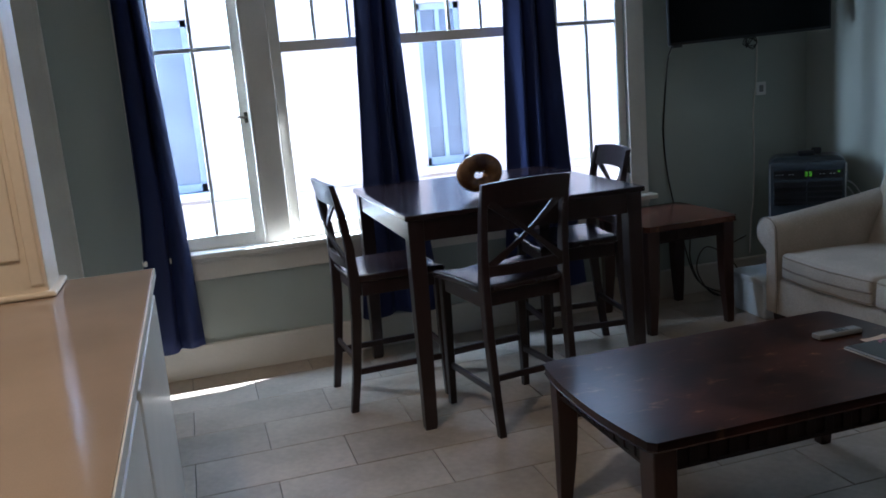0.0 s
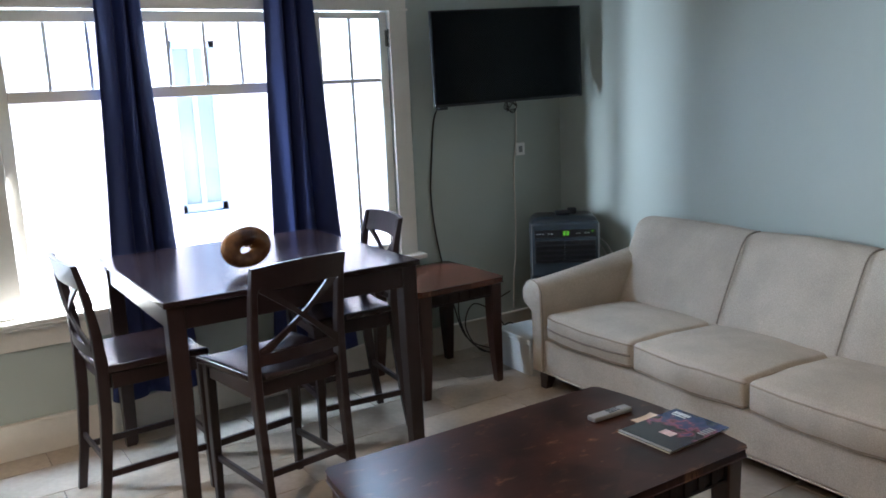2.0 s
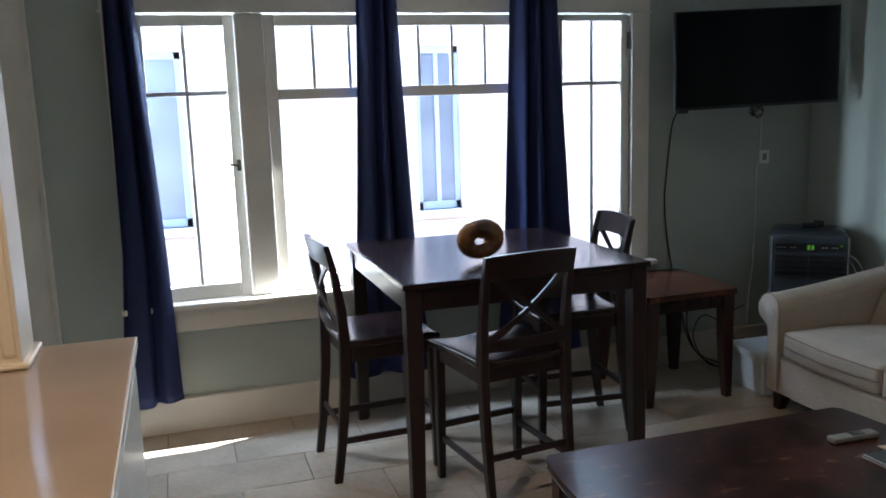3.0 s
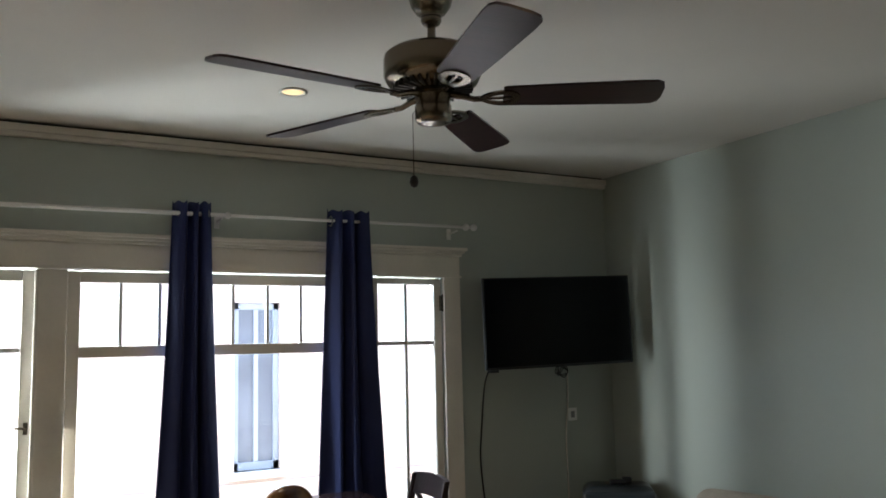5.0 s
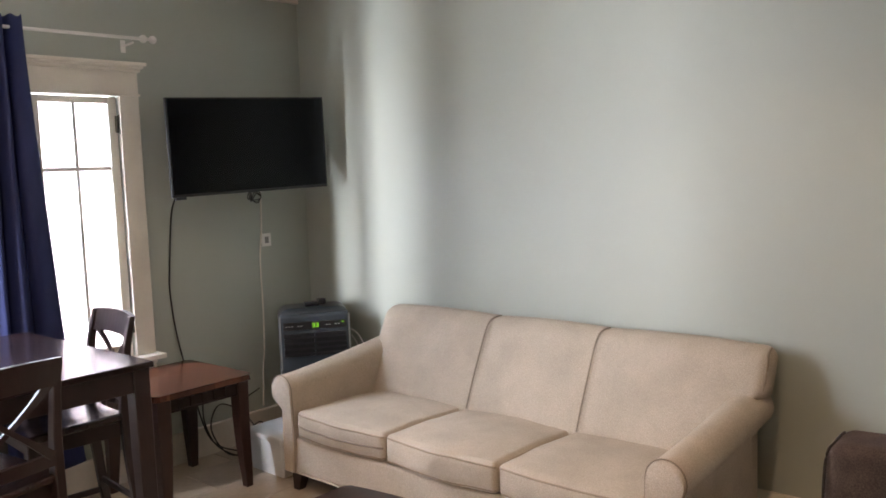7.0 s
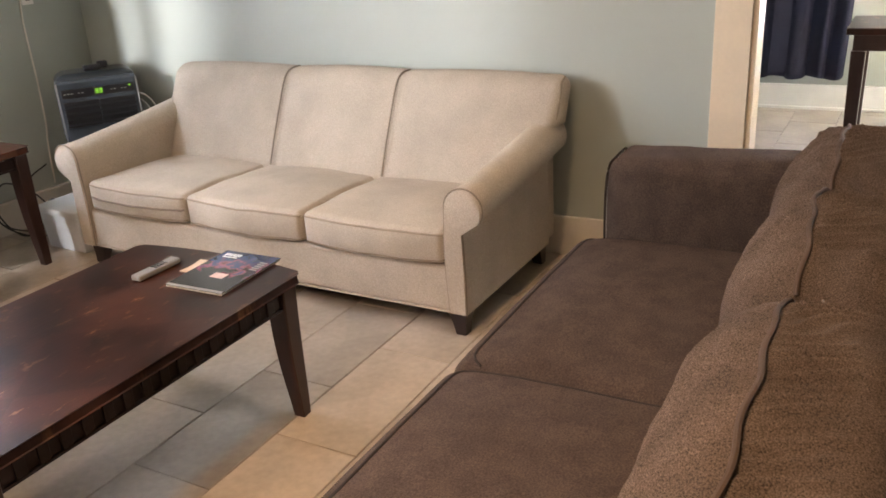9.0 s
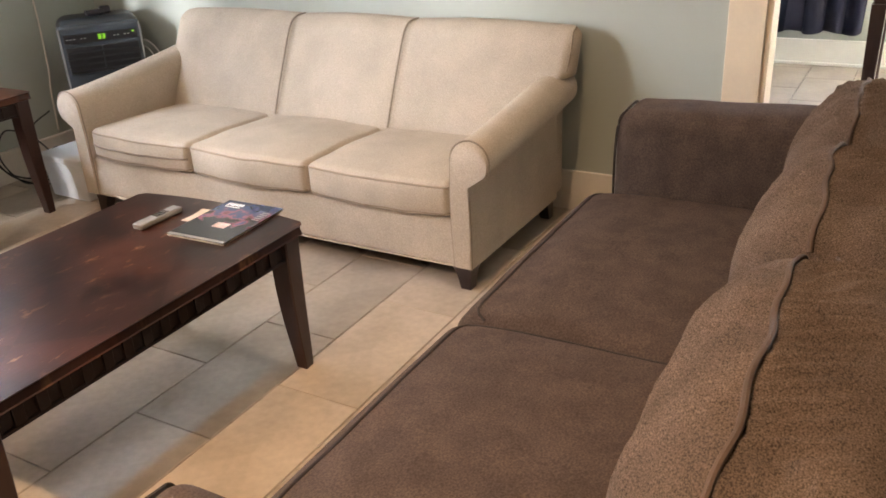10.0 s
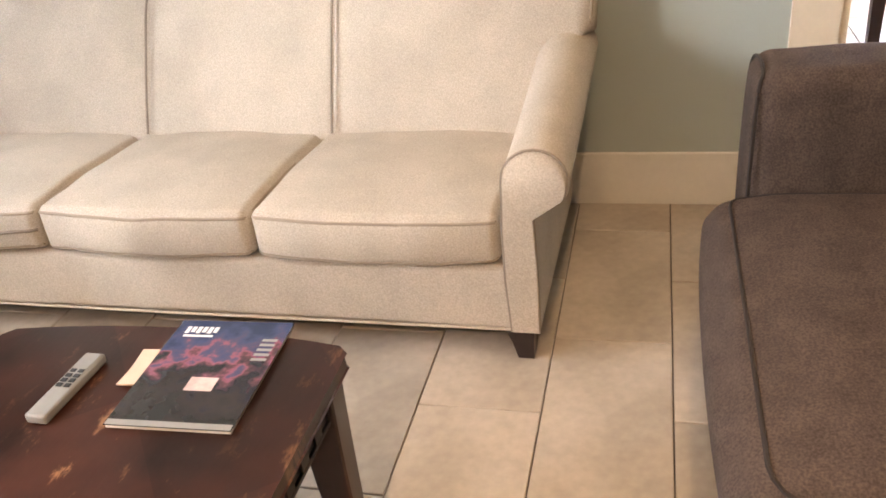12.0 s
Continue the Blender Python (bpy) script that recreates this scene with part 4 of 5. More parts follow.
# ---- coffee table and end table: tapered splayed legs, slotted aprons ----
def low_table(name, m, hx, hy, top, label, category, bow, mat_top, slots):
    t = thing(name, m, label, category)
    # outline with clipped corners and bowed short ends
    out = []
    c = 0.020
    for i in range(13):
        v = -1 + i / 6
        out.append((hx + bow * (1 - v * v), v * (hy - c)))
    out.append((hx - c, hy))
    out.append((-hx + c, hy))
    for i in range(13):
        v = 1 - i / 6
        out.append((-hx - bow * (1 - v * v), v * (hy - c)))
    out.append((-hx + c, -hy))
    out.append((hx - c, -hy))
    bm = bmesh.new()
    rings = []
    for z, s in ((top - 0.030, -0.004), (top - 0.027, -0.001), (top - 0.004, 0.0), (top, -0.004)):
        rings.append([Vector((x + math.copysign(s, x), y + math.copysign(s, y), z)) for x, y in out])
    loft(bm, rings)
    part("tabletop", bm, mat_top, t, "worn reddish brown veneered top" if slots else "")
    ah = 0.070
    zt = top - 0.0305
    ix, iy = hx - 0.026, hy - 0.026
    for s in (-1, 1):
        for axis in (0, 1):
            bm = bmesh.new()
            L = (ix if axis == 0 else iy) - 0.05
            off = (iy if axis == 0 else ix) * s

            def slab(a0, a1, z0, z1, depth):
                lo, hi = sorted((off - depth * 0.5 * s, off + 0.008 * s))
                if axis == 0:
                    box(bm, (a0, lo, z0), (a1, hi, z1), 0.0015)
                else:
                    box(bm, (lo, a0, z0), (hi, a1, z1), 0.0015)
            n = max(3, int(2 * L / 0.058))
            step = 2 * L / n
            slab(-L, L, zt - 0.010, zt, 0.018)
            slab(-L, L, zt - ah, zt - ah + 0.010, 0.018)
            for i in range(n + 1):
                a = -L + i * step
                slab(a - 0.015, a + 0.015, zt - ah + 0.010, zt - 0.012, 0.018)
            part("apron", bm, M_APRON, t, "slotted apron")
            bm = bmesh.new()
            o2 = off + 0.000 * s
            lo, hi = sorted((o2 - 0.010 * s, o2 + 0.003 * s))
            if axis == 0:
                box(bm, (-L, lo, zt - ah), (L, hi, zt), 0)
            else:
                box(bm, (lo, -L, zt - ah), (hi, L, zt), 0)
            part("apron_backing", bm, M_APRON, t)
    for sx in (-1, 1):
        for sy in (-1, 1):
            bm = bmesh.new()
            rings = []
            for q in range(9):
                u = q / 8
                z = zt * (1 - u)
                flare = 0.010 * u - 0.004 * math.sin(math.pi * min(1, u * 1.1))
                half = 0.037 * (1 - u) + 0.021 * u + 0.004 * math.sin(math.pi * u)
                cx, cy = sx * (hx - 0.046 + flare), sy * (hy - 0.046 + flare)
                ring = []
                for p, r_ in ((-1, -0.9), (-0.9, -1), (0.9, -1), (1, -0.9), (1, 0.9), (0.9, 1), (-0.9, 1), (-1, 0.9)):
                    vx, vy = p * half, r_ * half
                    if vx * sx > 0 and vy * sy > 0:
                        vx, vy = vx * 0.86, vy * 0.86
                    ring.append(Vector((cx + vx, cy + vy, z)))
                rings.append(ring)
            loft(bm, rings)
            part("leg", bm, M_TABLELEG, t, "tapered leg")
    return t


low_table("coffee_table", pose(1.601, 2.203, 0), 0.567, 0.348, 0.500, "long reddish brown wooden coffee table, scuffed top, slotted apron", "coffee table", 0.030, M_TABLE, True)
low_table("end_table", pose(2.495, 4.205, 0), 0.277, 0.292, 0.600, "reddish brown wooden end table with inlaid top, under the television", "end table", 0.004, M_ENDTOP, False)

# ---- things on the coffee table ----
mag = thing("magazine", pose(2.072, 2.079, 0.501, 0, 0, -88), "glossy magazine with dusky city cover, lying on the coffee table", "magazine")
M_COVER = bpy.data.materials.new("printed magazine cover")
M_COVER.use_nodes = True
nt = M_COVER.node_tree
n, l = nt.nodes, nt.links
b = n["Principled BSDF"]
b.inputs["Roughness"].default_value = 0.22
tc, sep, nz = n.new("ShaderNodeTexCoord"), n.new("ShaderNodeSeparateXYZ"), n.new("ShaderNodeTexNoise")
l.new(tc.outputs["Object"], sep.inputs[0])
l.new(tc.outputs["Object"], nz.inputs["Vector"])
nz.inputs["Scale"].default_value, nz.inputs["Detail"].default_value = 26, 5
mr = n.new("ShaderNodeMapRange")
mr.inputs[1].default_value, mr.inputs[2].default_value = -0.145, 0.145
l.new(sep.outputs[1], mr.inputs[0])
ad = n.new("ShaderNodeMath")
ad.operation = "MULTIPLY_ADD"
ad.inputs[1].default_value, ad.inputs[2].default_value = 1.15, -0.575
l.new(nz.outputs[0], ad.inputs[0])
ad2 = n.new("ShaderNodeMath")
l.new(mr.outputs[0], ad2.inputs[0])
l.new(ad.outputs[0], ad2.inputs[1])
cr = n.new("ShaderNodeValToRGB")
e = cr.color_ramp.elements
e[0].position, e[0].color = 0.0, (0.02, 0.02, 0.022, 1)
e[1].position, e[1].color = 1.0, (0.03, 0.04, 0.09, 1)
for pos, col in ((0.30, (0.035, 0.028, 0.028, 1)), (0.46, (0.02, 0.02, 0.03, 1)), (0.56, (0.10, 0.05, 0.06, 1)), (0.63, (0.26, 0.085, 0.13, 1)), (0.70, (0.08, 0.065, 0.12, 1)), (0.84, (0.045, 0.06, 0.13, 1))):
    k = e.new(pos)
    k.color = col
l.new(ad2.outputs[0], cr.inputs[0])
l.new(cr.outputs[0], b.inputs["Base Color"])
M_PATCH = shader("pale printed patch", (0.62, 0.45, 0.42), 0.3, vary=0.2, scale=40)
M_INK = shader("white print", (0.75, 0.75, 0.78), 0.3, vary=0.1)
part("paper_block", boxes(((-0.108, -0.144, 0.0), (0.108, 0.144, 0.007)), bevel=0.001), M_PAPER, mag, "pale page edges")
part("cover", soft_box((-0.110, -0.146, 0.0068), (0.110, 0.146, 0.0084), 0.0006, (4, 4, 1)), M_COVER, mag, "printed cover with dark skyline and pink sunset")
part("photo_patch", boxes(((-0.015, -0.055, 0.0085), (0.035, -0.020, 0.0088)), bevel=0), M_PATCH, mag)
part("masthead", boxes(*[((-0.090 + i * 0.011, 0.105 + 0.003 * (i % 2), 0.0085), (-0.082 + i * 0.011, 0.125, 0.0088)) for i in range(6)],
                       ((-0.088, 0.094, 0.0085), (-0.030, 0.100, 0.0088)), bevel=0), M_INK, mag)
part("cover_text", boxes(*[((0.070, 0.030 + i * 0.014, 0.0085), (0.098, 0.037 + i * 0.014, 0.0088)) for i in range(5)], bevel=0), M_SILVER, mag)
part("bottom_band", boxes(((-0.108, -0.145, 0.0085), (0.108, -0.132, 0.0088)), bevel=0), M_SILVER, mag)

rem = thing("remote_control", pose(2.004, 2.303, 0.501, 0, 0, -1.5), "slim silver remote control lying on the coffee table", "remote control")
part("shell", soft_box((-0.086, -0.020, 0), (0.086, 0.020, 0.018), 0.005, (6, 3, 1)), M_SILVER, rem, smooth=True)
part("label_plate", boxes(((0.020, -0.016, 0.0181), (0.080, 0.016, 0.0192)), bevel=0.0004), M_SILVER, rem)
for i in range(4):
    for j in range(2):
        part("button", boxes(((-0.012 + i * 0.013, -0.014 + j * 0.016, 0.018), (-0.003 + i * 0.013, -0.003 + j * 0.016, 0.0205)), bevel=0.0008), M_CHAR, rem)
card = thing("paper_card", pose(2.072, 2.207, 0.501, 0, 0, 3), "small cream paper packet lying beside the magazine", "paper card")
part("sheet", soft_box((-0.050, -0.017, 0), (0.050, 0.017, 0.004), 0.0015, (6, 2, 1), warp=lambda p: (p.x, p.y, p.z + (0.004 * (p.x / 0.05) ** 2))), M_CARD, card, smooth=True)


# ---- beige sofa ----
def ease(v, a, b):
    t = max(0.0, min(1.0, (v - a) / (b - a)))
    return t * t * (3 - 2 * t)


def beige_sofa():
    """Local x is depth from the front, y runs along the sofa."""
    t = thing("sofa", pose(2.798, 1.572, 0, 0, 0, -0.7), "beige woven three-seat sofa with rolled arms against the sage wall", "sofa")
    LEN = 2.205
    D = 0.90
    part("base", soft_box((0.010, 0.064, 0.095), (0.80, LEN - 0.064, 0.285), 0.02, (6, 18, 3)), M_BEIGE, t, "upholstered base rail", smooth=True)

    # unseen black sheet, added to darken the shade below the hem
    part("shade_sheet", boxes(((0.05, 0.10, 0.088), (0.86, LEN - 0.10, 0.0945)), bevel=0), M_BLACK, t, "black sheet added to deepen the shade under the seat")

    def arm(y_in, y_out, name):
        s = 1 if y_out > y_in else -1
        bm = bmesh.new()
        rings = []
        for i in range(15):
            u = i / 14
            x = 0.0 + 0.80 * u
            rise = 0.085 * u ** 1.3
            r = 0.078 + 0.006 * u
            cy, cz = y_in + s * 0.088, 0.520 + rise
            ring = [Vector((x, y_in + s * 0.012, 0.100)), Vector((x, y_in + s * 0.004, 0.25)), Vector((x, y_in + s * 0.004, 0.40 + rise)), Vector((x, y_in + s * 0.008, 0.47 + rise))]
            for q in range(15):
                a = math.pi - q / 14 * math.pi * 1.17
                ring.append(Vector((x, cy + s * r * math.cos(a), cz + r * math.sin(a))))
            y_b = y_out - s * 0.044
            ring += [Vector((x, y_b, 0.43 + rise * 0.8)), Vector((x, y_b + s * 0.004, 0.25)), Vector((x, y_b + s * 0.002, 0.100))]
            if i in (0,):
                ring = [Vector((p.x + 0.004, y_in + s * 0.07 + (p.y - y_in - s * 0.07) * 0.93, 0.3 + (p.z - 0.3) * 0.975)) for p in ring]
                rings.append(ring)
                continue
            if i == 1:
                rings.append([Vector((0.0 + 0.004, p.y, p.z)) for p in ring])
            rings.append(ring)
        rings[0] = [Vector((-0.010, p.y, p.z)) for p in rings[0]]
        loft(bm, rings)
        a = part(name, bm, M_BEIGE, t, "rolled arm", smooth=True)
        a.modifiers.new("edge", "EDGE_SPLIT").split_angle = radians(60)
        bm = bmesh.new()
        front = rings[1]
        tube(bm, [Vector((-0.001, p.y, p.z)) for p in front], 0.0032, 6)
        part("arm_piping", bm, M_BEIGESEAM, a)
        return a

    arm(0.125, 0.0, "arm")
    arm(LEN - 0.125, LEN, "arm")
    y_cut = [0.128, 0.790, 1.440, LEN - 0.128]
    rng = random.Random(5)
    for i in range(3):
        a, b = y_cut[i] + 0.004, y_cut[i + 1] - 0.004

        def seat_warp(p, a=a, b=b, i=i):
            u = (p.y - a) / (b - a)
            sag = math.sin(math.pi * max(0, min(1, u))) * (0.016 - 0.011 * ease(p.x, 0.05, 0.5) if i != 2 else 0.004)
            wr = 0.0025 * noise.noise(Vector((p.x * 7, p.y * 7, p.z * 9 + i * 5)))
            front = 0.012 * math.sin(math.pi * max(0, min(1, u))) * (1 - ease(p.x, 0.0, 0.25))
            return (p.x - front + wr, p.y, p.z - sag * (0.4 - 0.2 * ease(p.z, 0.29, 0.42)) - 0.016 * ease(p.x, 0.2, 0.6) * ease(p.z, 0.3, 0.42) + wr * 2)

        z0 = 0.287
        c = part("seat_cushion", soft_box((0.006, a, z0), (0.70, b, 0.425), 0.028, (12, 12, 4), puff=(0.014, 0.003, 0.022), warp=seat_warp), M_BEIGE, t,
                 "plump seat cushion", smooth=True)
        at = stuffed((0.006, a, z0), (0.70, b, 0.425), 0.028, (0.014, 0.003, 0.022), seat_warp)
        for v in (0.78, -0.80):
            bm = bmesh.new()
            tube(bm, [at((-1 + 0.25 * k, -1, v)) for k in (4, 3, 2, 1)] + [at((-1, -1 + k / 16, v)) for k in range(33)]
                 + [at((-1 + 0.25 * k, 1, v)) for k in (1, 2, 3, 4)], 0.0042, 6)
            part("piping", bm, M_BEIGEPIPE, c)
        if i == 2:
            bm = bmesh.new()
            tube(bm, [at((-1, -1 + q / 12, -0.05)) for q in range(25)], 0.0055, 6)
            part("seam", bm, M_BEIGESEAM, c, "seam cord darkened as shade")
    # back: upper block over the full width with two sewn channels
    cuts = [-0.045, 0.752, 1.400, LEN - 0.02]
    for i in range(3):
        a, b = cuts[i] - (0.030 if i else 0), cuts[i + 1] + (0.030 if i < 2 else 0)

        def back_warp(p, a=a, b=b, i=i):
            lean = 0.225 * max(0, (p.z - 0.40)) / 0.46
            wr = 0.002 * noise.noise(Vector((p.x * 8, p.y * 8 + i, p.z * 8)))
            top = 0.012 * math.sin(math.pi * max(0, min(1, (p.y - a) / (b - a)))) * ease(p.z, 0.55, 0.86)
            y = p.y
            if i == 0 and p.z < 0.66 and p.y < 0.100:
                y = p.y + (0.100 - p.y) * min(1, (0.66 - p.z) / 0.05) * 0.999
            if i == 2 and p.z < 0.66 and p.y > LEN - 0.110:
                y = p.y - (p.y - (LEN - 0.110)) * min(1, (0.66 - p.z) / 0.05) * 0.999
            return (p.x + lean + wr, y, p.z + top)

        part("back_cushion", soft_box((0.562, a, 0.36), (0.70, b, 0.846), 0.055, (6, 12, 12), puff=(0.022, 0.002, 0.0), warp=back_warp), M_BEIGE, t,
             "tight upholstered back panel", smooth=True)
    # cords along the channels, with the crease's shade put into their colour
    for y in cuts[1:3]:
        bm = bmesh.new()
        tube(bm, smooth_line([(0.553, y, 0.42), (0.605, y, 0.54), (0.668, y, 0.67), (0.723, y, 0.778), (0.763, y, 0.828), (0.810, y, 0.846), (0.87, y, 0.846)], 5), 0.0042, 6)
        part("channel_seam", bm, M_BEIGESEAM, t, "sewn channel cord darkened as shade")
    bm = bmesh.new()
    y = cuts[0] + 0.012
    tube(bm, smooth_line([(0.72, y + 0.03, 0.65), (0.725, y + 0.004, 0.69), (0.755, y - 0.004, 0.79), (0.785, y + 0.004, 0.830), (0.84, y + 0.01, 0.844)], 5), 0.0042, 6)
    part("back_piping", bm, M_BEIGEPIPE, t)
    bm = bmesh.new()
    tube(bm, [(Vector((0.008, 0.10, 0.101))), Vector((0.004, LEN / 2, 0.100)), Vector((0.008, LEN - 0.10, 0.101))], 0.004, 6)
    part("hem_piping", bm, M_BEIGE, t)
    part("back_frame", soft_box((0.80, 0.055, 0.095), (0.915, LEN - 0.055, 0.76), 0.03, (3, 10, 5)), M_BEIGE, t, smooth=True)
    for x, y in ((0.045, 0.085), (0.045, LEN - 0.085), (0.80, 0.09), (0.80, LEN - 0.09)):
        bm = bmesh.new()
        f = 1 if x < 0.4 else -1
        g = 1 if y < 1 else -1
        rings = [[Vector((x + p * h + sh * f, y + q * h + sh * g, z)) for p, q in ((-1, -1), (1, -1), (1, 1), (-1, 1))] for z, h, sh in ((0, 0.021, 0.0), (0.05, 0.028, 0.006), (0.0985, 0.040, 0.014))]
        loft(bm, rings)
        part("foot", bm, M_ESPRESSO, t, "dark tapered wooden foot")


beige_sofa()


# ---- brown sofa ----
def brown_sofa():
    t = thing("sofa", pose(0, 0, 0), "brown chenille sofa with loose pillow back cushions and dark piping", "sofa")
    XA, XB = 0.970, 2.930
    part("base", soft_box((XA - 0.02, 0.14, 0.05), (XB + 0.02, 1.165, 0.30), 0.03, (18, 8, 3), puff=(0, 0.012, 0)), M_BROWN, t, "upholstered base", smooth=True)

    def wrinkle(p, s, k):
        return s * noise.noise(Vector((p.x * k, p.y * k, p.z * k)))

    for i in range(2):
        a, b = XA + i * 0.975 + 0.003, XA + (i + 1) * 0.975 + 0.001

        def warp(p):
            w = wrinkle(p, 0.004, 5) + wrinkle(p, 0.0015, 18)
            roll = 0
            if p.y > 1.0:
                roll = -0.030 * ((p.y - 1.0) / 0.22) ** 2
            return (p.x, p.y, p.z + w + roll * ease(p.z, 0.30, 0.44))

        c = part("seat_cushion", soft_box((a, 0.45, 0.285), (b, 1.228, 0.455), 0.055, (16, 14, 4), puff=(0.002, 0.020, 0.016), warp=warp), M_BROWN, t,
                 "wide brown seat cushion", smooth=True)
        at = stuffed((a, 0.45, 0.285), (b, 1.228, 0.455), 0.055, (0.002, 0.020, 0.016), warp)
        bm = bmesh.new()
        tube(bm, [at((-0.99 + 1.98 * k / 40, 0.865 - 0.10 * max(0, 1 - min(k, 40 - k) / 3) ** 2, 1)) for k in range(41)], 0.0042, 6)
        part("piping", bm, M_DARKPIPE, c, "dark cord piping")
        bm = bmesh.new()
        tube(bm, [at((0.965, 0.80 - 1.4 * k / 20, 1)) + Vector((0, 0, 0.001)) for k in range(21)], 0.0035, 6)
        part("side_piping", bm, M_DARKPIPE, c)
    cuts = [0.985, 1.735, 2.335, 2.930]
    for i in range(3):
        a, b = cuts[i] - 0.004, cuts[i + 1] + 0.004
        mid = (a + b) / 2

        def warp(p, a=a, b=b, mid=mid, i=i):
            u = (p.x - a) / (b - a)
            v = (p.z - 0.44) / 0.46
            # gathers fanning out on both sides of the corded seam, deepest beside it
            away = p.y - 0.425
            near_top = max(0, min(1, (p.z - 0.52) / 0.30))
            fan = p.x + 0.55 * away + 0.018 * noise.noise(Vector((p.x * 5, p.y * 7, i * 4.0)))
            strength = max(0.40, 0.75 + 1.3 * noise.noise(Vector((p.x * 7 + i * 5, (1 if away > 0 else -1) * 3.1, i * 2.7))))
            fade = math.exp(-(away / 0.15) ** 2) * min(1, abs(away) / 0.035)
            fold = 1 - abs(math.sin(fan * 92 + 2.5 * noise.noise(Vector((p.x * 11, away * 5, i * 9.0))) + (1.3 if away > 0 else 0))) ** 0.8 * 2
            g = 0.0115 * fold * strength * fade * near_top
            g += 0.012 * noise.noise(Vector((p.x * 9, p.y * 6, p.z * 6 + i * 3))) * (0.5 + 0.5 * near_top)
            edge = 1 - (2 * u - 1) ** 2
            lean = -0.030 * v
            crown = 0.030 * edge
            return (p.x, p.y + lean + g * 0.5, p.z + crown * v + g * near_top)

        c = part("back_pillow", soft_box((a, 0.190, 0.43), (b, 0.548, 0.865), 0.125, (110, 26, 18), puff=(0.014, 0.016, 0.020), warp=warp), M_PILLOW, t,
                 "overstuffed gathered back pillow", smooth=True)
        bm = bmesh.new()
        at = stuffed((a, 0.190, 0.43), (b, 0.548, 0.865), 0.125, (0.014, 0.016, 0.020), warp)
        pts = []
        for k in range(61):
            u = -0.985 + 1.97 * k / 60
            pts.append(at((u, 0.32 + 0.022 * math.sin(u * 13) + 0.030 * math.sin(u * 4 + i), 1)) + Vector((0, 0, 0.002)))
        pts = [(pts[max(0, k - 1)] + pts[k] * 2 + pts[min(60, k + 1)]) / 4 for k in range(61)]
        tube(bm, pts, 0.0052, 8)
        part("top_seam_cord", bm, M_BROWNPIPE, c, "thick wavy corded seam")
    # frame back
    part("back_frame", soft_box((XA - 0.10, 0.06, 0.08), (XB + 0.10, 0.30, 0.74), 0.06, (16, 4, 6), puff=(0, 0.01, 0.01)), M_BROWN, t, "upholstered back frame", smooth=True)
    for sgn, x_in in ((1, XB), (-1, XA)):
        lo, hi = sorted((x_in + 0.002 * sgn, x_in + 0.235 * sgn))

        def warp(p):
            top = 0.014 * noise.noise(Vector((p.x * 3, p.y * 3, 0)))
            slope = 0.030 * max(0, (1.13 - p.y)) / 1.0
            return (p.x, p.y, p.z + (top + slope) * ease(p.z, 0.2, 0.7) + 0.002 * noise.noise(p * 9))

        a_ = part("arm", soft_box((lo, 0.10, 0.055), (hi, 1.130, 0.710), 0.050, (6, 16, 8), puff=(0.012, 0.012, 0.012), warp=warp), M_BROWN, t, "padded track arm", smooth=True)
        bm = bmesh.new()
        e0 = x_in + 0.030 * sgn
        tube(bm, smooth_line([(x_in + 0.006 * sgn, 1.128, 0.20), (x_in + 0.004 * sgn, 1.130, 0.45), (x_in + 0.006 * sgn, 1.128, 0.60), (x_in + 0.022 * sgn, 1.122, 0.682),
                              (x_in + 0.06 * sgn, 1.112, 0.704), (x_in + 0.16 * sgn, 1.112, 0.708), (x_in + 0.215 * sgn, 1.12, 0.685), (x_in + 0.232 * sgn, 1.122, 0.60), (x_in + 0.236 * sgn, 1.122, 0.2)], 6), 0.0045, 6)
        part("arm_piping", bm, M_DARKPIPE, a_, "dark cord piping")
    for x in (XA - 0.1, XB + 0.1):
        for y in (0.16, 1.05):
            bm = bmesh.new()
            lathe(bm, [(0.020, 0), (0.026, 0.02), (0.028, 0.056)], (x, y, 0), 16)
            part("foot", bm, M_ESPRESSO, t)


brown_sofa()

# ---- next room: curtain, console table ----
curtain((0.66, 1.80), (0.66, 1.80), (0.68, 1.82), 2.25, 0.245, 6.95, 9, 7, "navy blue curtain hanging over the window of the next room", along="y", cloth=M_DARKNAVY)
rod2 = thing("curtain_rod", pose(0, 0, 0), "thin white curtain rod in the next room", "curtain rod")
bm = bmesh.new()
tube(bm, [(6.95, 0.55, 2.24), (6.95, 1.95, 2.24)], 0.012, 12)
for y in (0.6, 1.9):
    tube(bm, [(6.95, y, 2.24), (RX1, y, 2.22)], 0.006, 8)
part("rod", bm, M_WHITE, rod2, smooth=True)
ct2 = thing("console_table", pose(4.625, 0.114, 0), "reddish brown wooden console table in the next room", "console table")
part("tabletop", boxes(((-0.22, -0.42, 0.915), (0.22, 0.42, 0.945)), bevel=0.004), M_TABLE, ct2)
part("apron", boxes(((-0.20, -0.39, 0.845), (0.20, 0.39, 0.9145)), bevel=0.003), M_TABLELEG, ct2)
for sx in (-1, 1):
    for sy in (-1, 1):
        bm = bmesh.new()
        loft(bm, [[Vector((sx * 0.175 + p * h, sy * 0.365 + q * h, z)) for p, q in ((-1, -1), (1, -1), (1, 1), (-1, 1))] for z, h in ((0, 0.020), (0.8445, 0.030))])
        part("leg", bm, M_TABLELEG, ct2)

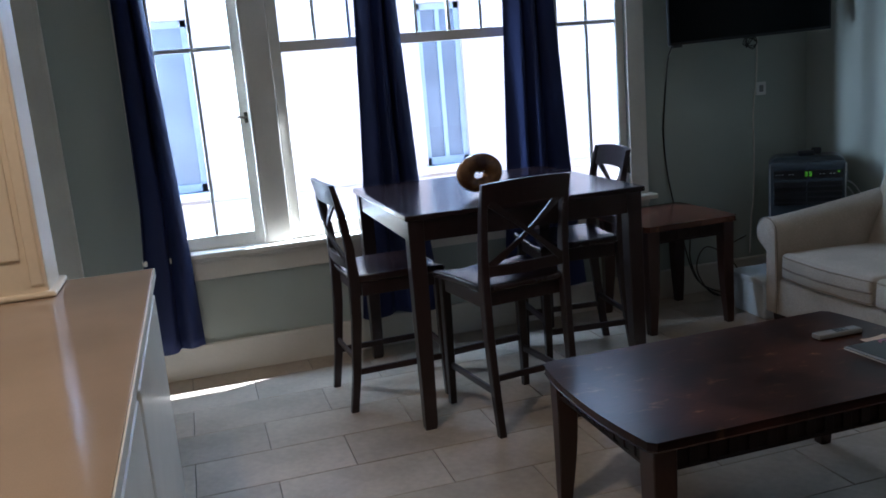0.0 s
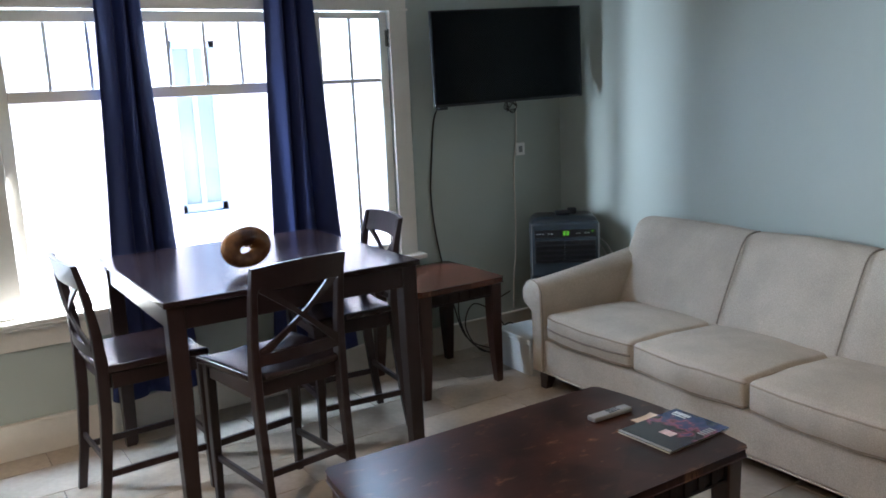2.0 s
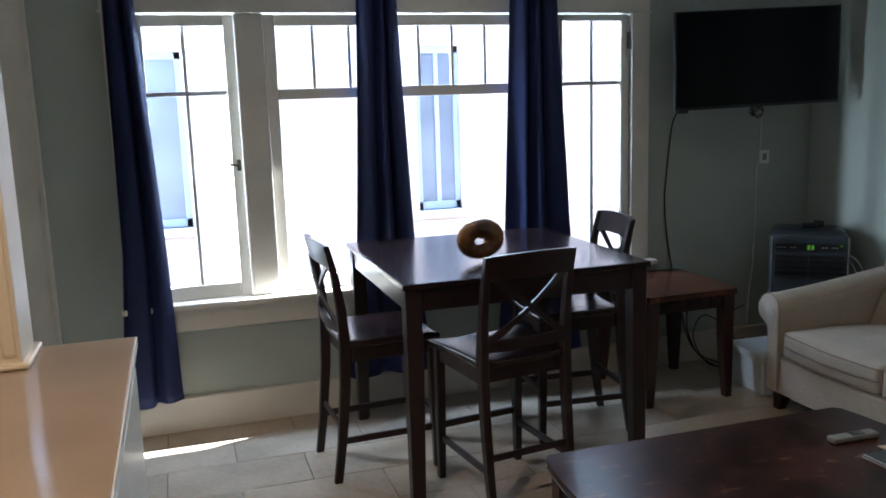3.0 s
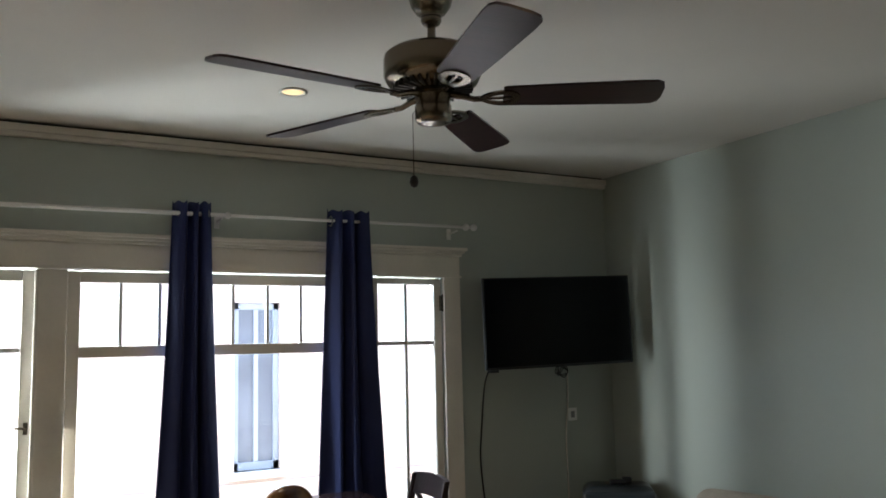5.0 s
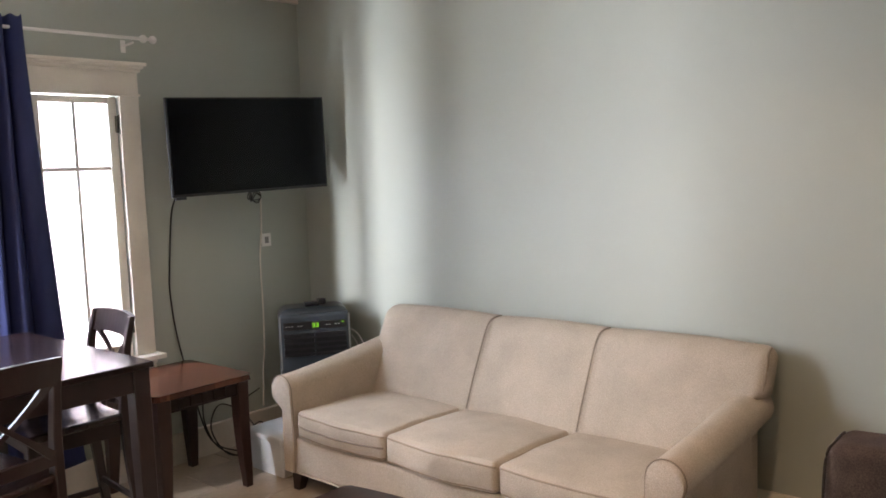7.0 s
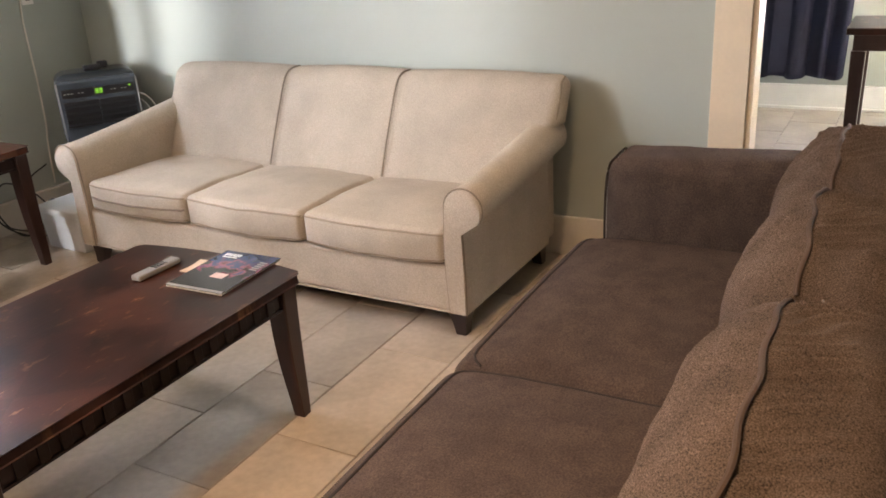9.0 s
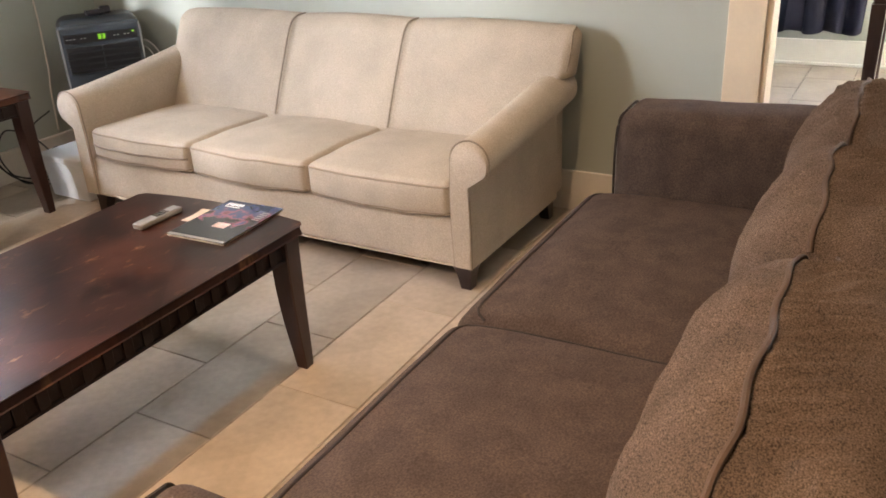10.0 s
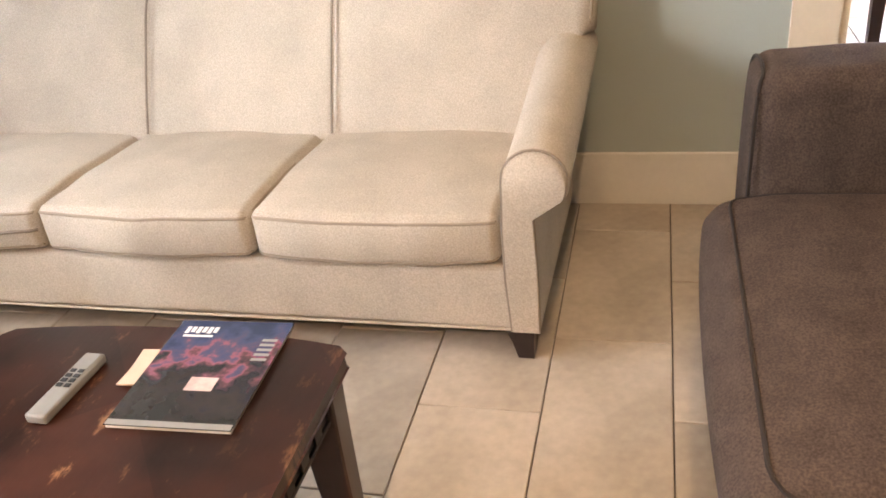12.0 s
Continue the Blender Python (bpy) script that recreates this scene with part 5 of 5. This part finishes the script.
# ---- outside ----
setting("ground", boxes(((-60, -60, -0.9), (70, 90, -0.8)), bevel=0), M_CONC, "pale concrete side yard")
facade = thing("neighbour_building", pose(0, 7.5, 0), "pale pink stucco neighbouring house with blue-grey framed windows", "house")
wins = [(2.06, 2.47, 0.655, 2.10), (-0.55, 0.10, 0.655, 2.08)]
xs = [-14.0, wins[1][0], wins[1][1], wins[0][0], wins[0][1], 16.0]
fb = [((xs[0], 0, -0.8), (xs[1], 0.25, 4.3)), ((xs[2], 0, -0.8), (xs[3], 0.25, 4.3)), ((xs[4], 0, -0.8), (xs[5], 0.25, 4.3))]
for a, b_, c, d in wins:
    fb += [((a, 0, -0.8), (b_, 0.25, c)), ((a, 0, d), (b_, 0.25, 4.3))]
part("wall", boxes(*fb, bevel=0), M_STUCCO, facade)
part("roof_edge", boxes(((-14.1, -0.12, 4.3), (16.1, 0.3, 4.42)), bevel=0.01), M_TRIM, facade)
part("ledge", boxes(((-14, -0.03, 0.50), (16, 0, 0.56)), bevel=0.005), M_STUCCO, facade)
for a, b_, c, d in wins:
    w = part("window", boxes(((a, 0.05, c), (a + 0.05, 0.10, d)), ((b_ - 0.05, 0.05, c), (b_, 0.10, d)), ((a, 0.05, c), (b_, 0.10, c + 0.07)), ((a, 0.05, d - 0.06), (b_, 0.10, d)),
                             (((a + b_) / 2 - 0.02, 0.05, c + 0.07), ((a + b_) / 2 + 0.02, 0.10, d - 0.06)), bevel=0.003), M_SHADE, facade)
    part("pane", boxes(((a + 0.05, 0.07, c + 0.07), (b_ - 0.05, 0.075, d - 0.06)), bevel=0), M_FARPANE, w)
    part("sill", boxes(((a - 0.04, -0.06, c - 0.06), (b_ + 0.04, 0.06, c)), bevel=0.004), M_MUNTIN, w)
part("inner_wall", boxes(((-14, 0.30, -0.8), (16, 0.4, 4.3)), bevel=0), M_CHAR, facade)

# ---- floor tiles ----
TS, TJ = 0.307, 0.0035


def tile_mesh(sx, sy):
    bm = bmesh.new()
    h = [(sx / 2, sy / 2)]
    e_ = 0.0018
    rings = [[Vector((p * (sx / 2 - TJ / 2 - i), q * (sy / 2 - TJ / 2 - i), z)) for p, q in ((-1, -1), (1, -1), (1, 1), (-1, 1))] for z, i in ((-0.008, 0), (-e_, 0), (0, e_))]
    vr = [[bm.verts.new(p) for p in r_] for r_ in rings]
    for a, b2 in zip(vr, vr[1:]):
        for i in range(4):
            bm.faces.new((a[i], a[(i + 1) % 4], b2[(i + 1) % 4], b2[i]))
    bm.faces.new(vr[-1])
    bmesh.ops.recalc_face_normals(bm, faces=bm.faces)
    me = bpy.data.meshes.new("tile")
    bm.to_mesh(me)
    bm.free()
    me.materials.append(M_TILE)
    return me


tile_me = tile_mesh(2 * TS, TS)
rng = random.Random(11)
for k in range(-12, 10):
    y = 1.9 + TS * (k + 0.5)
    if not (Y0 - 0.1 < y < Y1 + 0.1):
        continue
    phase = TS if k % 2 == 0 else 0.0
    for i in range(-8, 12):
        x = 2.0 + phase + i * 2 * TS + TS
        if not (X0 - 0.25 < x < RX1 + 0.35) or (x > X1 + 0.4 and y > RY1) or (x < -0.9 and y < 2.5):
            continue
        ob = new("tile", tile_me)
        ob.parent = floor
        ob.location = (x, y, 0)
        ob.rotation_euler = (rng.uniform(-0.0006, 0.0006), rng.uniform(-0.0004, 0.0004), math.pi * rng.randint(0, 1))
